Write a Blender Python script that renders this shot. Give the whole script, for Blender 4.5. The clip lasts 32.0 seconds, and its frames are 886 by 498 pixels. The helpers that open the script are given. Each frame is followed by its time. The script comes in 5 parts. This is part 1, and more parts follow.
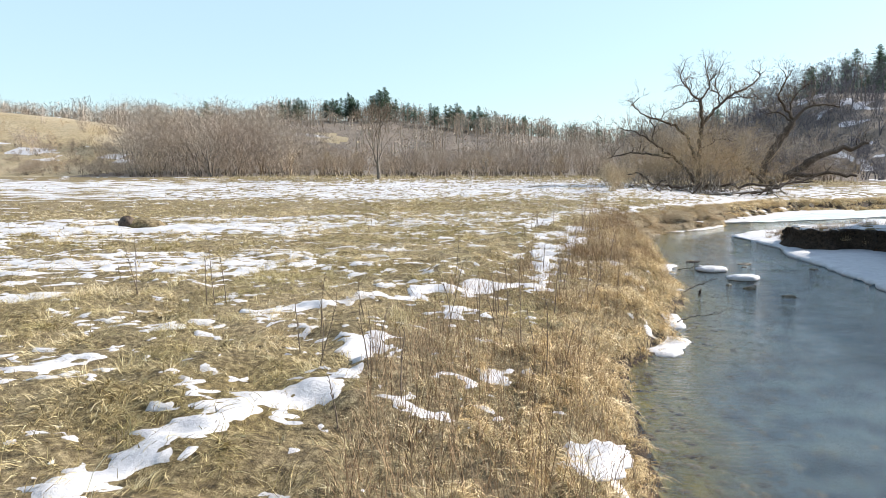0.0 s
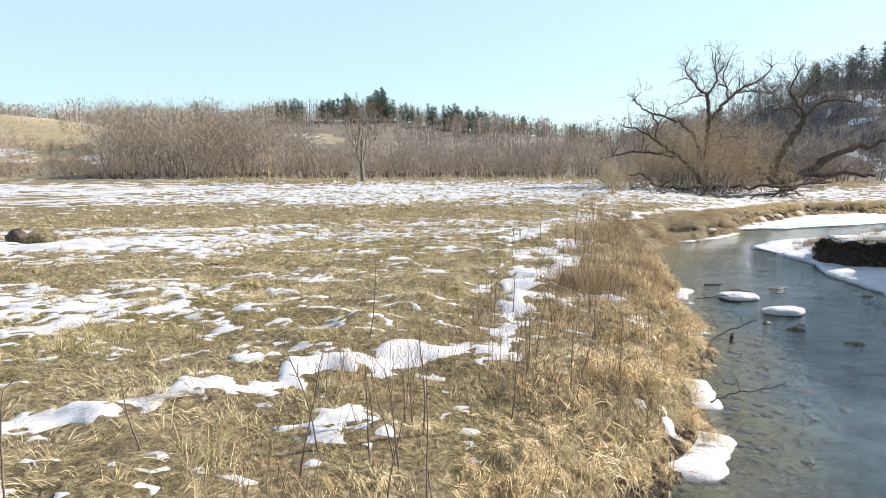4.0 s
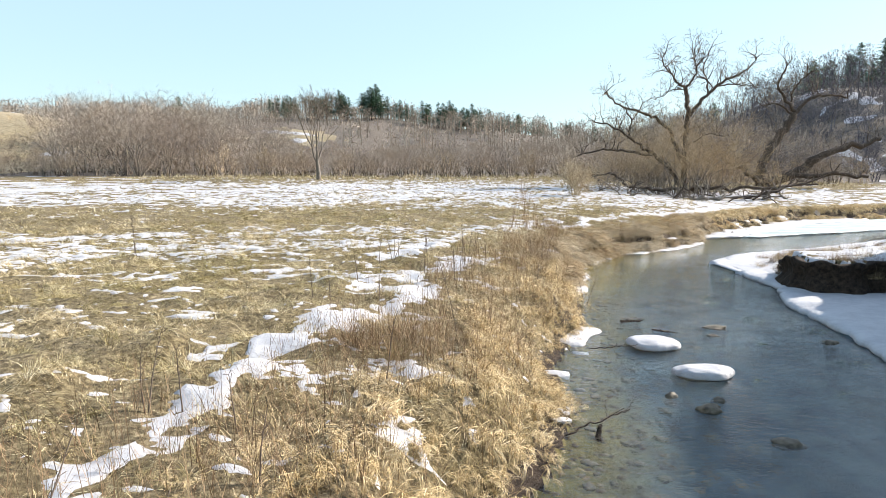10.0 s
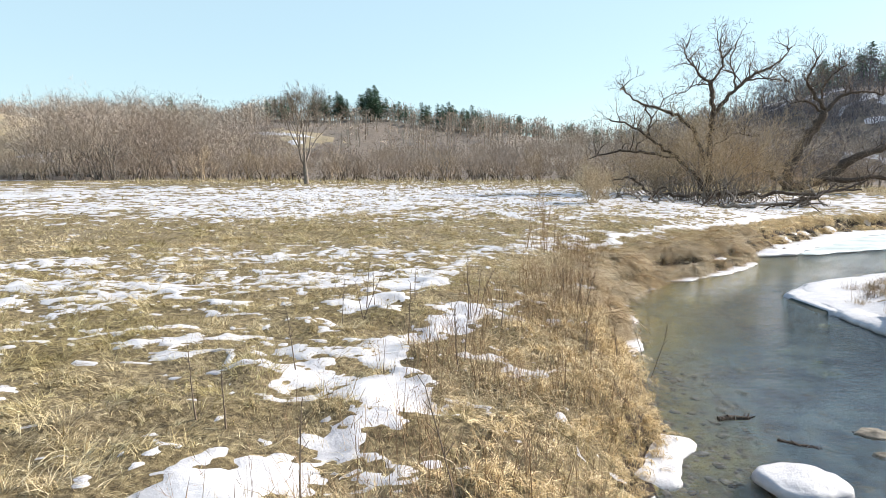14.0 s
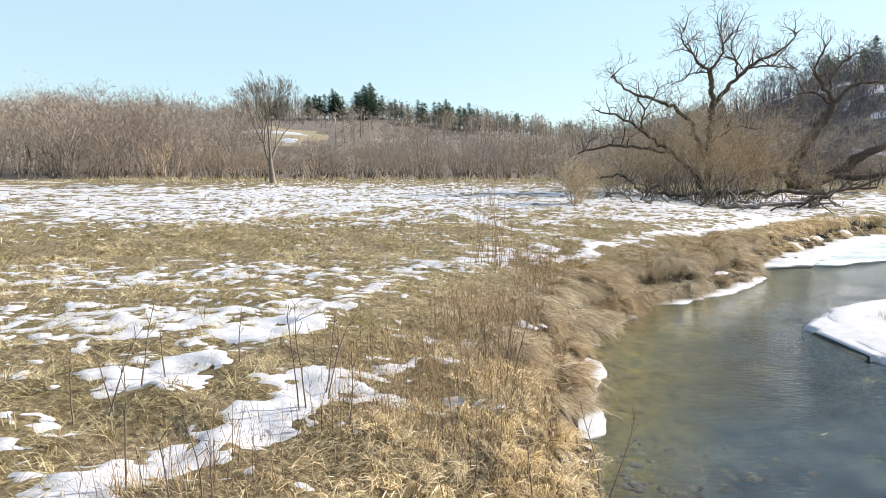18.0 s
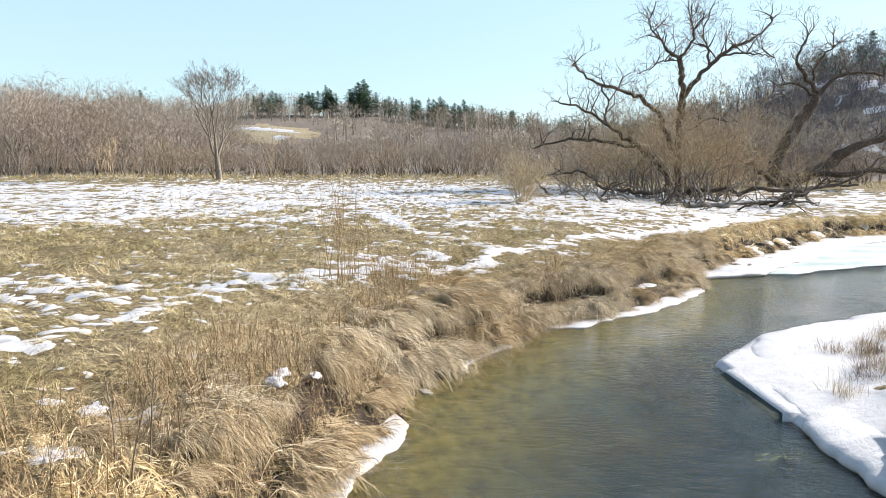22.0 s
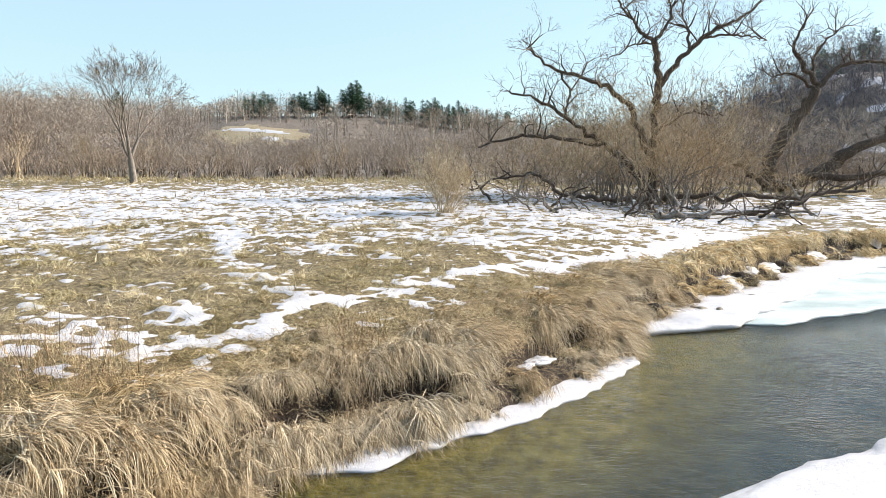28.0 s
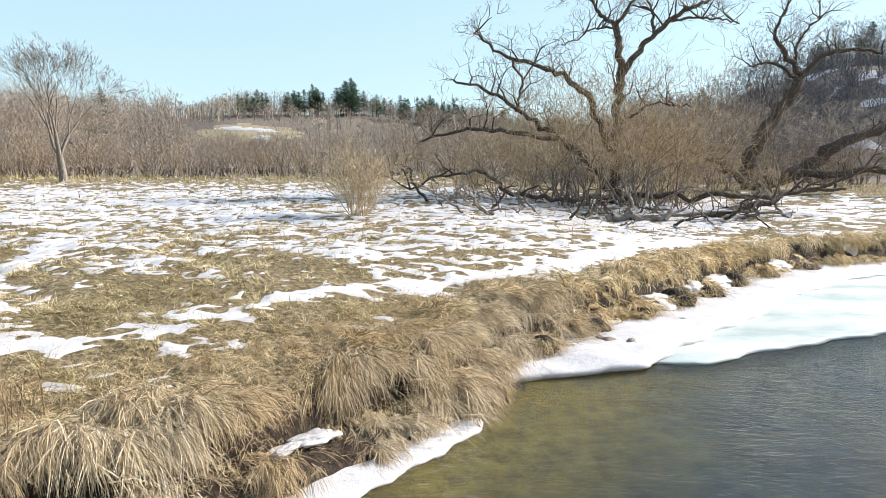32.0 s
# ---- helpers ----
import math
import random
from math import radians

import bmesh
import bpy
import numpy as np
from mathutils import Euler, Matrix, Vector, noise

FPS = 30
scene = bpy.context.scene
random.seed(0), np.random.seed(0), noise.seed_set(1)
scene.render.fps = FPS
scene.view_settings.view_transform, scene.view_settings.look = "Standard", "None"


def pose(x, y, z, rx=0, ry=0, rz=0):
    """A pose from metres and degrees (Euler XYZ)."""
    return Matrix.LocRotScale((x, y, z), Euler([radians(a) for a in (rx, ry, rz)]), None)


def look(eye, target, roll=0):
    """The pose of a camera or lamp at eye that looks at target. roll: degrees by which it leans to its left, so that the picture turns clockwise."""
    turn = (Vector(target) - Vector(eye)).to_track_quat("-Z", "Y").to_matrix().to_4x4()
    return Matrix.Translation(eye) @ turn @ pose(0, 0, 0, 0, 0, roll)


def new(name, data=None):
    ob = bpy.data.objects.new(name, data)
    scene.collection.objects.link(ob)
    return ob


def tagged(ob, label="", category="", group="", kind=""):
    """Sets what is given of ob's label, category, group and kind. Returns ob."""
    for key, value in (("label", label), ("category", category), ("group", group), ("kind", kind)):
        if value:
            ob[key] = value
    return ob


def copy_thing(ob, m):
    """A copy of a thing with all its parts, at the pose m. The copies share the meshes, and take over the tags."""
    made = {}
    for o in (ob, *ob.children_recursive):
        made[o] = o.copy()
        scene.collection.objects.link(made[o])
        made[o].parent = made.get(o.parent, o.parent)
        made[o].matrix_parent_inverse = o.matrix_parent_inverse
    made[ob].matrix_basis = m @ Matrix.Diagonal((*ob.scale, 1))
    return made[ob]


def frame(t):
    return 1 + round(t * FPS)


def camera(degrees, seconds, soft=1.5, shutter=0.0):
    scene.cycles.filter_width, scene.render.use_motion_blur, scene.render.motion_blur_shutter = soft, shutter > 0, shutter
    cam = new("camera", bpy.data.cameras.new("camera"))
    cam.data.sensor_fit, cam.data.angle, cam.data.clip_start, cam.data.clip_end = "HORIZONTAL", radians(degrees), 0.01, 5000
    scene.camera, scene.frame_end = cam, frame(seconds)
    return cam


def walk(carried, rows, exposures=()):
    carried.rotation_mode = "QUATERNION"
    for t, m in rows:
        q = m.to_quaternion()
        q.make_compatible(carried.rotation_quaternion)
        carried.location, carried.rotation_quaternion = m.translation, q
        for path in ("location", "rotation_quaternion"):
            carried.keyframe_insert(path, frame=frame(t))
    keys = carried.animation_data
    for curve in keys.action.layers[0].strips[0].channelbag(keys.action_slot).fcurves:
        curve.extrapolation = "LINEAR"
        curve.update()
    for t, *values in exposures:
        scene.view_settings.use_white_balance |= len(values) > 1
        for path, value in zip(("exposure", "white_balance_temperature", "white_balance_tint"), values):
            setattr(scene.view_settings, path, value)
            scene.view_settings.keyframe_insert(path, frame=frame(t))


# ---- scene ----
cam = camera(69.7, 32.0, soft=0.8)
METRES, EYE, TILT, LEAN, TURN = 50.0, 4.13, -7.0, 0.0, 0.0
ROWS = [
    (0.0, 0.0, 0.0, 0.0, 0.0, 0.0, -0.0),
    (0.5, 0.0008, 0.0247, 0.0031, 0.0, 0.06, -0.01),
    (1.0, 0.0016, 0.0495, 0.007, 0.01, 0.12, -0.02),
    (1.5, 0.0027, 0.072, 0.0101, 0.01, 0.21, -0.01),
    (2.0, 0.0038, 0.0886, 0.0118, 0.02, 0.25, 0.02),
    (2.5, 0.0072, 0.0999, 0.0127, 0.04, 0.24, 0.11),
    (4.5, 0.0436, 0.1145, 0.0146, 0.06, -0.0, 0.19),
    (5.0, 0.059, 0.1148, 0.0144, 0.09, -0.05, 0.22),
    (5.5, 0.0747, 0.1146, 0.0142, 0.09, -0.09, 0.18),
    (6.0, 0.0875, 0.1159, 0.0142, 0.08, -0.12, 0.12),
    (6.5, 0.0977, 0.1207, 0.0145, 0.07, -0.15, 0.08),
    (7.0, 0.1053, 0.1298, 0.0155, 0.07, -0.16, 0.03),
    (7.5, 0.1112, 0.1418, 0.0167, 0.05, -0.19, -0.02),
    (8.0, 0.1152, 0.1563, 0.0184, 0.05, -0.19, -0.04),
    (8.5, 0.1183, 0.1734, 0.0207, 0.05, -0.14, -0.08),
    (9.0, 0.1206, 0.1911, 0.0231, 0.05, -0.1, -0.09),
    (9.5, 0.1219, 0.2085, 0.0256, 0.05, -0.08, -0.09),
    (10.0, 0.1227, 0.225, 0.0284, 0.04, -0.07, -0.12),
    (10.5, 0.1234, 0.2412, 0.0311, 0.04, -0.04, -0.1),
    (11.0, 0.1241, 0.2568, 0.0339, 0.03, -0.04, -0.1),
    (11.5, 0.1243, 0.2723, 0.0364, 0.04, -0.01, -0.1),
    (12.0, 0.1243, 0.289, 0.0393, 0.05, 0.0, -0.13),
    (12.5, 0.124, 0.3074, 0.0421, 0.04, 0.03, -0.12),
    (13.0, 0.1234, 0.3258, 0.0443, 0.04, 0.08, -0.14),
    (13.5, 0.1229, 0.3421, 0.0458, 0.03, 0.11, -0.14),
    (15.5, 0.1412, 0.3726, 0.0496, -0.02, -0.02, 0.07),
    (16.0, 0.1498, 0.3812, 0.0496, -0.01, -0.13, 0.01),
    (16.5, 0.1567, 0.398, 0.0509, -0.0, -0.07, 0.02),
    (17.0, 0.1622, 0.4178, 0.0532, -0.0, -0.06, -0.0),
    (17.5, 0.1664, 0.4387, 0.0558, 0.02, -0.06, 0.01),
    (18.0, 0.1699, 0.4598, 0.058, 0.01, -0.02, -0.02),
    (18.5, 0.1722, 0.4775, 0.0594, 0.01, 0.01, -0.03),
    (19.0, 0.1765, 0.491, 0.0607, 0.04, -0.01, 0.06),
    (19.5, 0.1879, 0.5015, 0.0615, 0.03, -0.04, 0.17),
    (20.0, 0.2043, 0.5091, 0.0621, 0.03, -0.07, 0.16),
    (20.5, 0.2199, 0.5142, 0.0626, 0.03, -0.12, 0.11),
    (21.0, 0.2329, 0.5186, 0.0626, 0.03, -0.17, 0.08),
    (21.5, 0.243, 0.5264, 0.063, 0.03, -0.2, 0.02),
    (22.0, 0.2505, 0.5378, 0.0641, 0.02, -0.2, -0.03),
    (22.5, 0.2555, 0.5514, 0.0656, 0.03, -0.17, -0.05),
    (23.0, 0.2588, 0.5652, 0.067, 0.05, -0.14, -0.06),
    (23.5, 0.2606, 0.5787, 0.0686, 0.05, -0.14, -0.06),
    (24.0, 0.2623, 0.5898, 0.0697, 0.07, -0.15, 0.02),
    (24.5, 0.2701, 0.5979, 0.0706, 0.08, -0.16, 0.19),
    (25.0, 0.2857, 0.6031, 0.0714, 0.07, -0.19, 0.22),
    (25.5, 0.3018, 0.6063, 0.0721, 0.07, -0.22, 0.16),
    (26.0, 0.3151, 0.6105, 0.0725, 0.05, -0.26, 0.1),
    (26.5, 0.3254, 0.6201, 0.0736, 0.06, -0.29, 0.04),
    (28.5, 0.343, 0.7128, 0.0862, 0.07, 0.07, -0.11),
    (29.0, 0.3444, 0.7291, 0.0878, 0.08, 0.11, -0.12),
    (29.5, 0.3453, 0.7395, 0.0885, 0.1, 0.11, -0.08),
    (30.0, 0.3509, 0.7462, 0.0891, 0.12, 0.06, 0.13),
    (30.5, 0.3663, 0.7506, 0.0895, 0.12, 0.02, 0.19),
    (31.0, 0.3839, 0.7532, 0.0896, 0.14, -0.02, 0.15),
    (31.5, 0.3997, 0.7561, 0.0896, 0.12, -0.09, 0.1),
    (32.0, 0.413, 0.7655, 0.0908, 0.12, -0.15, 0.05),
]
walk(cam, [(t, pose(0, 0, EYE, TILT, LEAN, TURN) @ pose(METRES * x, METRES * y, METRES * z, 90 + pitch, roll, yaw)) for t, x, y, z, yaw, pitch, roll in ROWS],
     [(0, 1.05), (5, 1.06), (8, 1.12), (12, 1.06), (16, 0.98), (18, 0.99), (20, 1.0), (22, 1.08), (24, 1.1), (26, 1.04), (32, 1.04)])

# ---------- world, sun, exposure ----------
SUN_TO = Vector((0.85, 0.34, 0.53)).normalized()
world = bpy.data.worlds.new("world")
scene.world = world
world.use_nodes = True
wn = world.node_tree
sky = wn.nodes.new("ShaderNodeTexSky")
sky.sky_type, sky.sun_disc = "NISHITA", False
sky.sun_elevation = math.asin(SUN_TO.z)
sky.sun_rotation = math.atan2(SUN_TO.x, SUN_TO.y)
sky.air_density, sky.dust_density, sky.ozone_density = 1.0, 0.6, 1.2
wn.nodes["Background"].inputs["Strength"].default_value = 0.15
pale = wn.nodes.new("ShaderNodeMix")
pale.data_type = "RGBA"
pale.inputs[7].default_value = (1.87, 2.62, 2.9, 1)
wn.links.new(sky.outputs[0], pale.inputs[6])
# winter haze: pale near the horizon, clear blue overhead
aim, rise, haze = wn.nodes.new("ShaderNodeTexCoord"), wn.nodes.new("ShaderNodeSeparateXYZ"), wn.nodes.new("ShaderNodeMapRange")
haze.interpolation_type = "SMOOTHSTEP"
for key, value in (("From Min", 0.26), ("From Max", 0.68), ("To Min", 0.78), ("To Max", 0.16)):
    haze.inputs[key].default_value = value
wn.links.new(aim.outputs["Generated"], rise.inputs[0])
wn.links.new(rise.outputs["Z"], haze.inputs["Value"])
wn.links.new(haze.outputs["Result"], pale.inputs[0])
wn.links.new(pale.outputs[2], wn.nodes["Background"].inputs["Color"])
sun = new("sun", bpy.data.lights.new("sun", "SUN"))
sun.data.energy, sun.data.angle, sun.data.color = 5.0, radians(0.6), (1.0, 0.95, 0.885)
sun.matrix_basis = look(SUN_TO * 100, (0, 0, 0))


# ---------- materials ----------
def material(name):
    m = bpy.data.materials.new(name)
    m.use_nodes = True
    return m, m.node_tree.nodes, m.node_tree.links, m.node_tree.nodes["Principled BSDF"]


def ramp(nodes, links, fac, stops):
    r = nodes.new("ShaderNodeValToRGB")
    while len(r.color_ramp.elements) < len(stops):
        r.color_ramp.elements.new(0.5)
    for e, (p, c) in zip(r.color_ramp.elements, stops):
        e.position, e.color = p, (*c, 1)
    links.new(fac, r.inputs[0])
    return r.outputs[0]


def noisy(nodes, links, scale, detail=6, rough=0.6, stretch=None):
    t = nodes.new("ShaderNodeTexNoise")
    t.inputs["Scale"].default_value, t.inputs["Detail"].default_value, t.inputs["Roughness"].default_value = scale, detail, rough
    g = nodes.new("ShaderNodeNewGeometry")
    if stretch:
        mp = nodes.new("ShaderNodeMapping")
        mp.inputs["Scale"].default_value = stretch
        links.new(g.outputs["Position"], mp.inputs[0])
        links.new(mp.outputs[0], t.inputs[0])
    else:
        links.new(g.outputs["Position"], t.inputs[0])
    return t.outputs["Fac"]


def mixc(nodes, links, fac, a, b, mode="MIX"):
    m = nodes.new("ShaderNodeMix")
    m.data_type, m.blend_type = "RGBA", mode
    for k, v in ((0, fac), (6, a), (7, b)):
        if isinstance(v, (int, float)):
            m.inputs[k].default_value = v
        elif isinstance(v, tuple):
            m.inputs[k].default_value = (*v, 1)
        else:
            links.new(v, m.inputs[k])
    return m.outputs[2]


def bump(nodes, links, height, bsdf, strength, dist):
    b = nodes.new("ShaderNodeBump")
    b.inputs["Strength"].default_value, b.inputs["Distance"].default_value = strength, dist
    links.new(height, b.inputs["Height"])
    links.new(b.outputs[0], bsdf.inputs["Normal"])


def two_tone(name, scale, stops, rough=0.9, bump_scale=None, strength=0.5, dist=0.02, stretch=None, big=None, spec=0.2):
    """Colours along a ramp by a fine noise, shifted by a broad one, with relief."""
    m, n, l, b = material(name)
    c = ramp(n, l, noisy(n, l, scale, 8, 0.65, stretch), stops)
    if big:
        c = mixc(n, l, ramp(n, l, noisy(n, l, big[0], 3, 0.5), [(0.35, (0, 0, 0)), (0.7, (1, 1, 1))]), c, mixc(n, l, 1.0, c, big[1], "MULTIPLY"))
    l.new(c, b.inputs["Base Color"])
    b.inputs["Roughness"].default_value = rough
    b.inputs["Specular IOR Level"].default_value = spec
    if bump_scale:
        bump(n, l, noisy(n, l, bump_scale, 8, 0.7, stretch), b, strength, dist)
    return m


def island_mat(name, stops, rough=0.85, big=None, translucent=0.0):
    """Blades and twigs: a colour of its own for every piece, drifting over the ground."""
    m, n, l, b = material(name)
    g = n.new("ShaderNodeNewGeometry")
    c = ramp(n, l, g.outputs["Random Per Island"], stops)
    if big:
        c = mixc(n, l, ramp(n, l, noisy(n, l, big[0], 4, 0.6), [(0.38, (0, 0, 0)), (0.62, (1, 1, 1))]), c, mixc(n, l, 1.0, c, big[1], "MULTIPLY"))
    l.new(c, b.inputs["Base Color"])
    b.inputs["Roughness"].default_value = rough
    b.inputs["Specular IOR Level"].default_value = 0.25
    if translucent:
        t = n.new("ShaderNodeBsdfTranslucent")
        l.new(c, t.inputs["Color"])
        mx = n.new("ShaderNodeMixShader")
        mx.inputs[0].default_value = translucent
        l.new(b.outputs[0], mx.inputs[1])
        l.new(t.outputs[0], mx.inputs[2])
        l.new(mx.outputs[0], n["Material Output"].inputs["Surface"])
    return m


MAT = {}
MAT["ground"] = two_tone("dry_meadow", 9.0, [(0.3, (0.05, 0.037, 0.023)), (0.5, (0.185, 0.14, 0.08)), (0.68, (0.41, 0.325, 0.195))], 0.95, 14, 0.9, 0.08, big=(0.35, (0.8, 0.78, 0.62)))
MAT["snow"] = two_tone("old_snow", 3.0, [(0.3, (0.43, 0.408, 0.408)), (0.6, (0.53, 0.507, 0.5))], 0.55, 9, 0.5, 0.05, spec=0.3)
MAT["ice"] = two_tone("shelf_ice", 1.2, [(0.36, (0.3, 0.345, 0.325)), (0.56, (0.46, 0.49, 0.47))], 0.6, 5, 0.3, 0.03, spec=0.25, stretch=(0.35, 0.6, 1))
MAT["bark"] = two_tone("willow_bark", 16, [(0.35, (0.028, 0.021, 0.017)), (0.6, (0.12, 0.09, 0.068))], 0.95, 22, 1.0, 0.03, stretch=(1, 1, 0.35))
MAT["pale_bark"] = two_tone("grey_bark", 12, [(0.3, (0.09, 0.074, 0.06)), (0.65, (0.29, 0.245, 0.2))], 0.95, 20, 0.8, 0.02, stretch=(1, 1, 0.3))
MAT["twig_gold"] = island_mat("willow_twigs", [(0.0, (0.2, 0.145, 0.085)), (0.5, (0.46, 0.345, 0.205)), (1.0, (0.66, 0.53, 0.36))], big=(0.5, (0.8, 0.74, 0.68)))
MAT["twig_grey"] = island_mat("grey_twigs", [(0.0, (0.15, 0.12, 0.1)), (0.5, (0.28, 0.227, 0.19)), (1.0, (0.43, 0.36, 0.3))])
MAT["twig_willow"] = island_mat("old_willow_twigs", [(0.0, (0.08, 0.06, 0.045)), (0.5, (0.19, 0.145, 0.105)), (1.0, (0.34, 0.265, 0.19))])
MAT["twig_dark"] = island_mat("dark_twigs", [(0.0, (0.07, 0.053, 0.042)), (0.5, (0.16, 0.12, 0.09)), (1.0, (0.27, 0.205, 0.15))])
MAT["twig_red"] = island_mat("russet_twigs", [(0.0, (0.24, 0.178, 0.127)), (0.5, (0.36, 0.275, 0.2)), (1.0, (0.48, 0.38, 0.285))])
# Needle green, lightened and blued in the colour for the haze of distance.
MAT["needles_haze"] = island_mat("hazed_conifer_needles", [(0.0, (0.07, 0.115, 0.085)), (0.6, (0.13, 0.2, 0.14)), (1.0, (0.21, 0.29, 0.2))])
MAT["soil"] = two_tone("bank_soil", 7, [(0.35, (0.018, 0.013, 0.01)), (0.65, (0.075, 0.052, 0.036))], 0.95, 10, 1.0, 0.08)
MAT["stone"] = two_tone("river_stone", 9, [(0.3, (0.06, 0.05, 0.038)), (0.65, (0.23, 0.19, 0.135))], 0.6, 14, 0.6, 0.02)
bm_, bn_, bl_, bb_ = material("river_bed")
silt = bn_.new("ShaderNodeAttribute")
silt.attribute_name = "silt"
shore_c = ramp(bn_, bl_, noisy(bn_, bl_, 3.4, 7, 0.7), [(0.3, (0.06, 0.045, 0.004)), (0.5, (0.17, 0.124, 0.014)), (0.7, (0.27, 0.2, 0.036))])
bed_noise = noisy(bn_, bl_, 1.3, 7, 0.65)
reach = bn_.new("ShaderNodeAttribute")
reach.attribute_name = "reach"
# The water's blue sky sheen is put into the upstream bed; downstream is darker.
deep_sheen_c = mixc(bn_, bl_, reach.outputs["Fac"], ramp(bn_, bl_, bed_noise, [(0.34, (0.024, 0.038, 0.047)), (0.52, (0.078, 0.108, 0.125)), (0.7, (0.15, 0.172, 0.165))]), ramp(bn_, bl_, bed_noise, [(0.34, (0.009, 0.014, 0.013)), (0.52, (0.027, 0.036, 0.028)), (0.7, (0.062, 0.068, 0.044))]))
bl_.new(mixc(bn_, bl_, silt.outputs["Fac"], deep_sheen_c, shore_c), bb_.inputs["Base Color"])
bb_.inputs["Roughness"].default_value = 0.9
bump(bn_, bl_, noisy(bn_, bl_, 9, 6, 0.7), bb_, 0.9, 0.05)
MAT["bed"] = bm_
MAT["hill_grass"] = two_tone("hill_grass", 1.6, [(0.3, (0.2, 0.155, 0.095)), (0.52, (0.35, 0.285, 0.185)), (0.7, (0.48, 0.4, 0.28))], 0.95, 2.5, 0.7, 0.3, big=(0.06, (0.8, 0.75, 0.62)))
MAT["woods_floor"] = two_tone("woods_floor", 0.6, [(0.3, (0.1, 0.08, 0.065)), (0.65, (0.22, 0.178, 0.14))], 0.95, 1.5, 0.8, 0.4)
# Distance haze is put into this pale, low-contrast twig colour.
MAT["twig_far_haze"] = island_mat("hazed_woods_twigs", [(0.0, (0.35, 0.285, 0.222)), (0.5, (0.46, 0.38, 0.298)), (1.0, (0.57, 0.485, 0.39))], big=(0.09, (0.72, 0.66, 0.62)))
# The hillside's shade is put into these dark, bluish twig colours.
MAT["twig_hill_shade"] = island_mat("shaded_hill_twigs", [(0.0, (0.09, 0.08, 0.082)), (0.5, (0.16, 0.142, 0.145)), (1.0, (0.25, 0.225, 0.225))], big=(0.05, (0.65, 0.65, 0.72)))
wm, wnod, wl, wb = material("river_water")
wb.inputs["Base Color"].default_value = (0.8, 0.86, 0.88, 1)
wb.inputs["Roughness"].default_value, wb.inputs["IOR"].default_value = 0.04, 1.33
wb.inputs["Transmission Weight"].default_value = 1.0
calm = ramp(wnod, wl, noisy(wnod, wl, 0.35, 3, 0.5), [(0.35, (0.45, 0.45, 0.45)), (0.65, (1, 1, 1))])
waves = mixc(wnod, wl, 1.0, mixc(wnod, wl, 0.22, mixc(wnod, wl, 0.6, noisy(wnod, wl, 1.0, 3, 0.5, (1.1, 1.3, 1)), noisy(wnod, wl, 5.0, 3, 0.55, (0.8, 1.5, 1))), noisy(wnod, wl, 15.0, 2, 0.5, (0.8, 1.4, 1))), calm, "MULTIPLY")
bump(wnod, wl, waves, wb, 1.0, 0.095)
MAT["water"] = wm


# ---------- shapes of the land ----------
def lattice(ix, iy, seed):
    h = (ix * 374761393 + iy * 668265263 + seed * 974634777) & 0xFFFFFFFF
    h = ((h ^ (h >> 13)) * 1274126177) & 0xFFFFFFFF
    return ((h ^ (h >> 16)) & 0xFFFF) / 65535.0


def vnoise(x, y, seed=0):
    x, y = np.asarray(x, float), np.asarray(y, float)
    ix, iy = np.floor(x).astype(np.int64), np.floor(y).astype(np.int64)
    fx, fy = x - ix, y - iy
    fx, fy = fx * fx * fx * (fx * (fx * 6 - 15) + 10), fy * fy * fy * (fy * (fy * 6 - 15) + 10)
    a, b = lattice(ix, iy, seed), lattice(ix + 1, iy, seed)
    c, d = lattice(ix, iy + 1, seed), lattice(ix + 1, iy + 1, seed)
    return (a * (1 - fx) + b * fx) * (1 - fy) + (c * (1 - fx) + d * fx) * fy


def fbm(x, y, seed=0, octaves=4):
    s, amp, tot = 0.0, 1.0, 0.0
    for o in range(octaves):
        s, tot = s + amp * vnoise(x * 2 ** o + 13.7 * o, y * 2 ** o + 5.1 * o, seed + o), tot + amp
        amp *= 0.55
    return s / tot - 0.5


def smooth(a, b, v):
    k = np.clip((v - a) / (b - a), 0, 1)
    return k * k * (3 - 2 * k)


LEFT = [(1.5, -60), (2.2, -12), (2.6, 3), (2.8, 7.6), (3.1, 9), (3.5, 11.7), (4.0, 13.1), (5.7, 15.0), (6.5, 17.7), (7.7, 19.8), (8.4, 22), (8.5, 24.4), (9.2, 26.3), (9.9, 27.6), (10.3, 30),
        (11.2, 34.6), (11.8, 36.8), (12.0, 38.3), (12.7, 39.3), (15.0, 42.7), (18.0, 44.7), (21.3, 48.4), (22.5, 50.8), (24.5, 53), (28, 56.2), (31, 59.5), (35, 62.5), (40.7, 64.5), (46.5, 67.5), (58, 72), (90, 80), (300, 95)]
RIGHT = [(14, -60), (14.3, 5), (15.2, 21), (16.1, 25), (16.6, 28), (17.0, 31), (18.1, 33.6), (18.1, 36.4), (17.95, 38.3), (18.15, 39.8), (20.2, 42), (23.6, 43.7), (25.8, 44.8), (32, 48.5), (42, 54.5), (56, 62), (90, 70), (300, 84)]


SCARP = [(28, 44), (22.5, 40.6), (20.4, 38.6), (19.6, 37.2), (18.9, 35.2), (18.4, 32.7), (19.5, 31.9), (21.2, 32.2), (22.0, 31.3), (21.5, 29.4), (20.2, 28.1), (19.5, 25.5), (19.0, 21), (18.4, 10), (18, -60)]


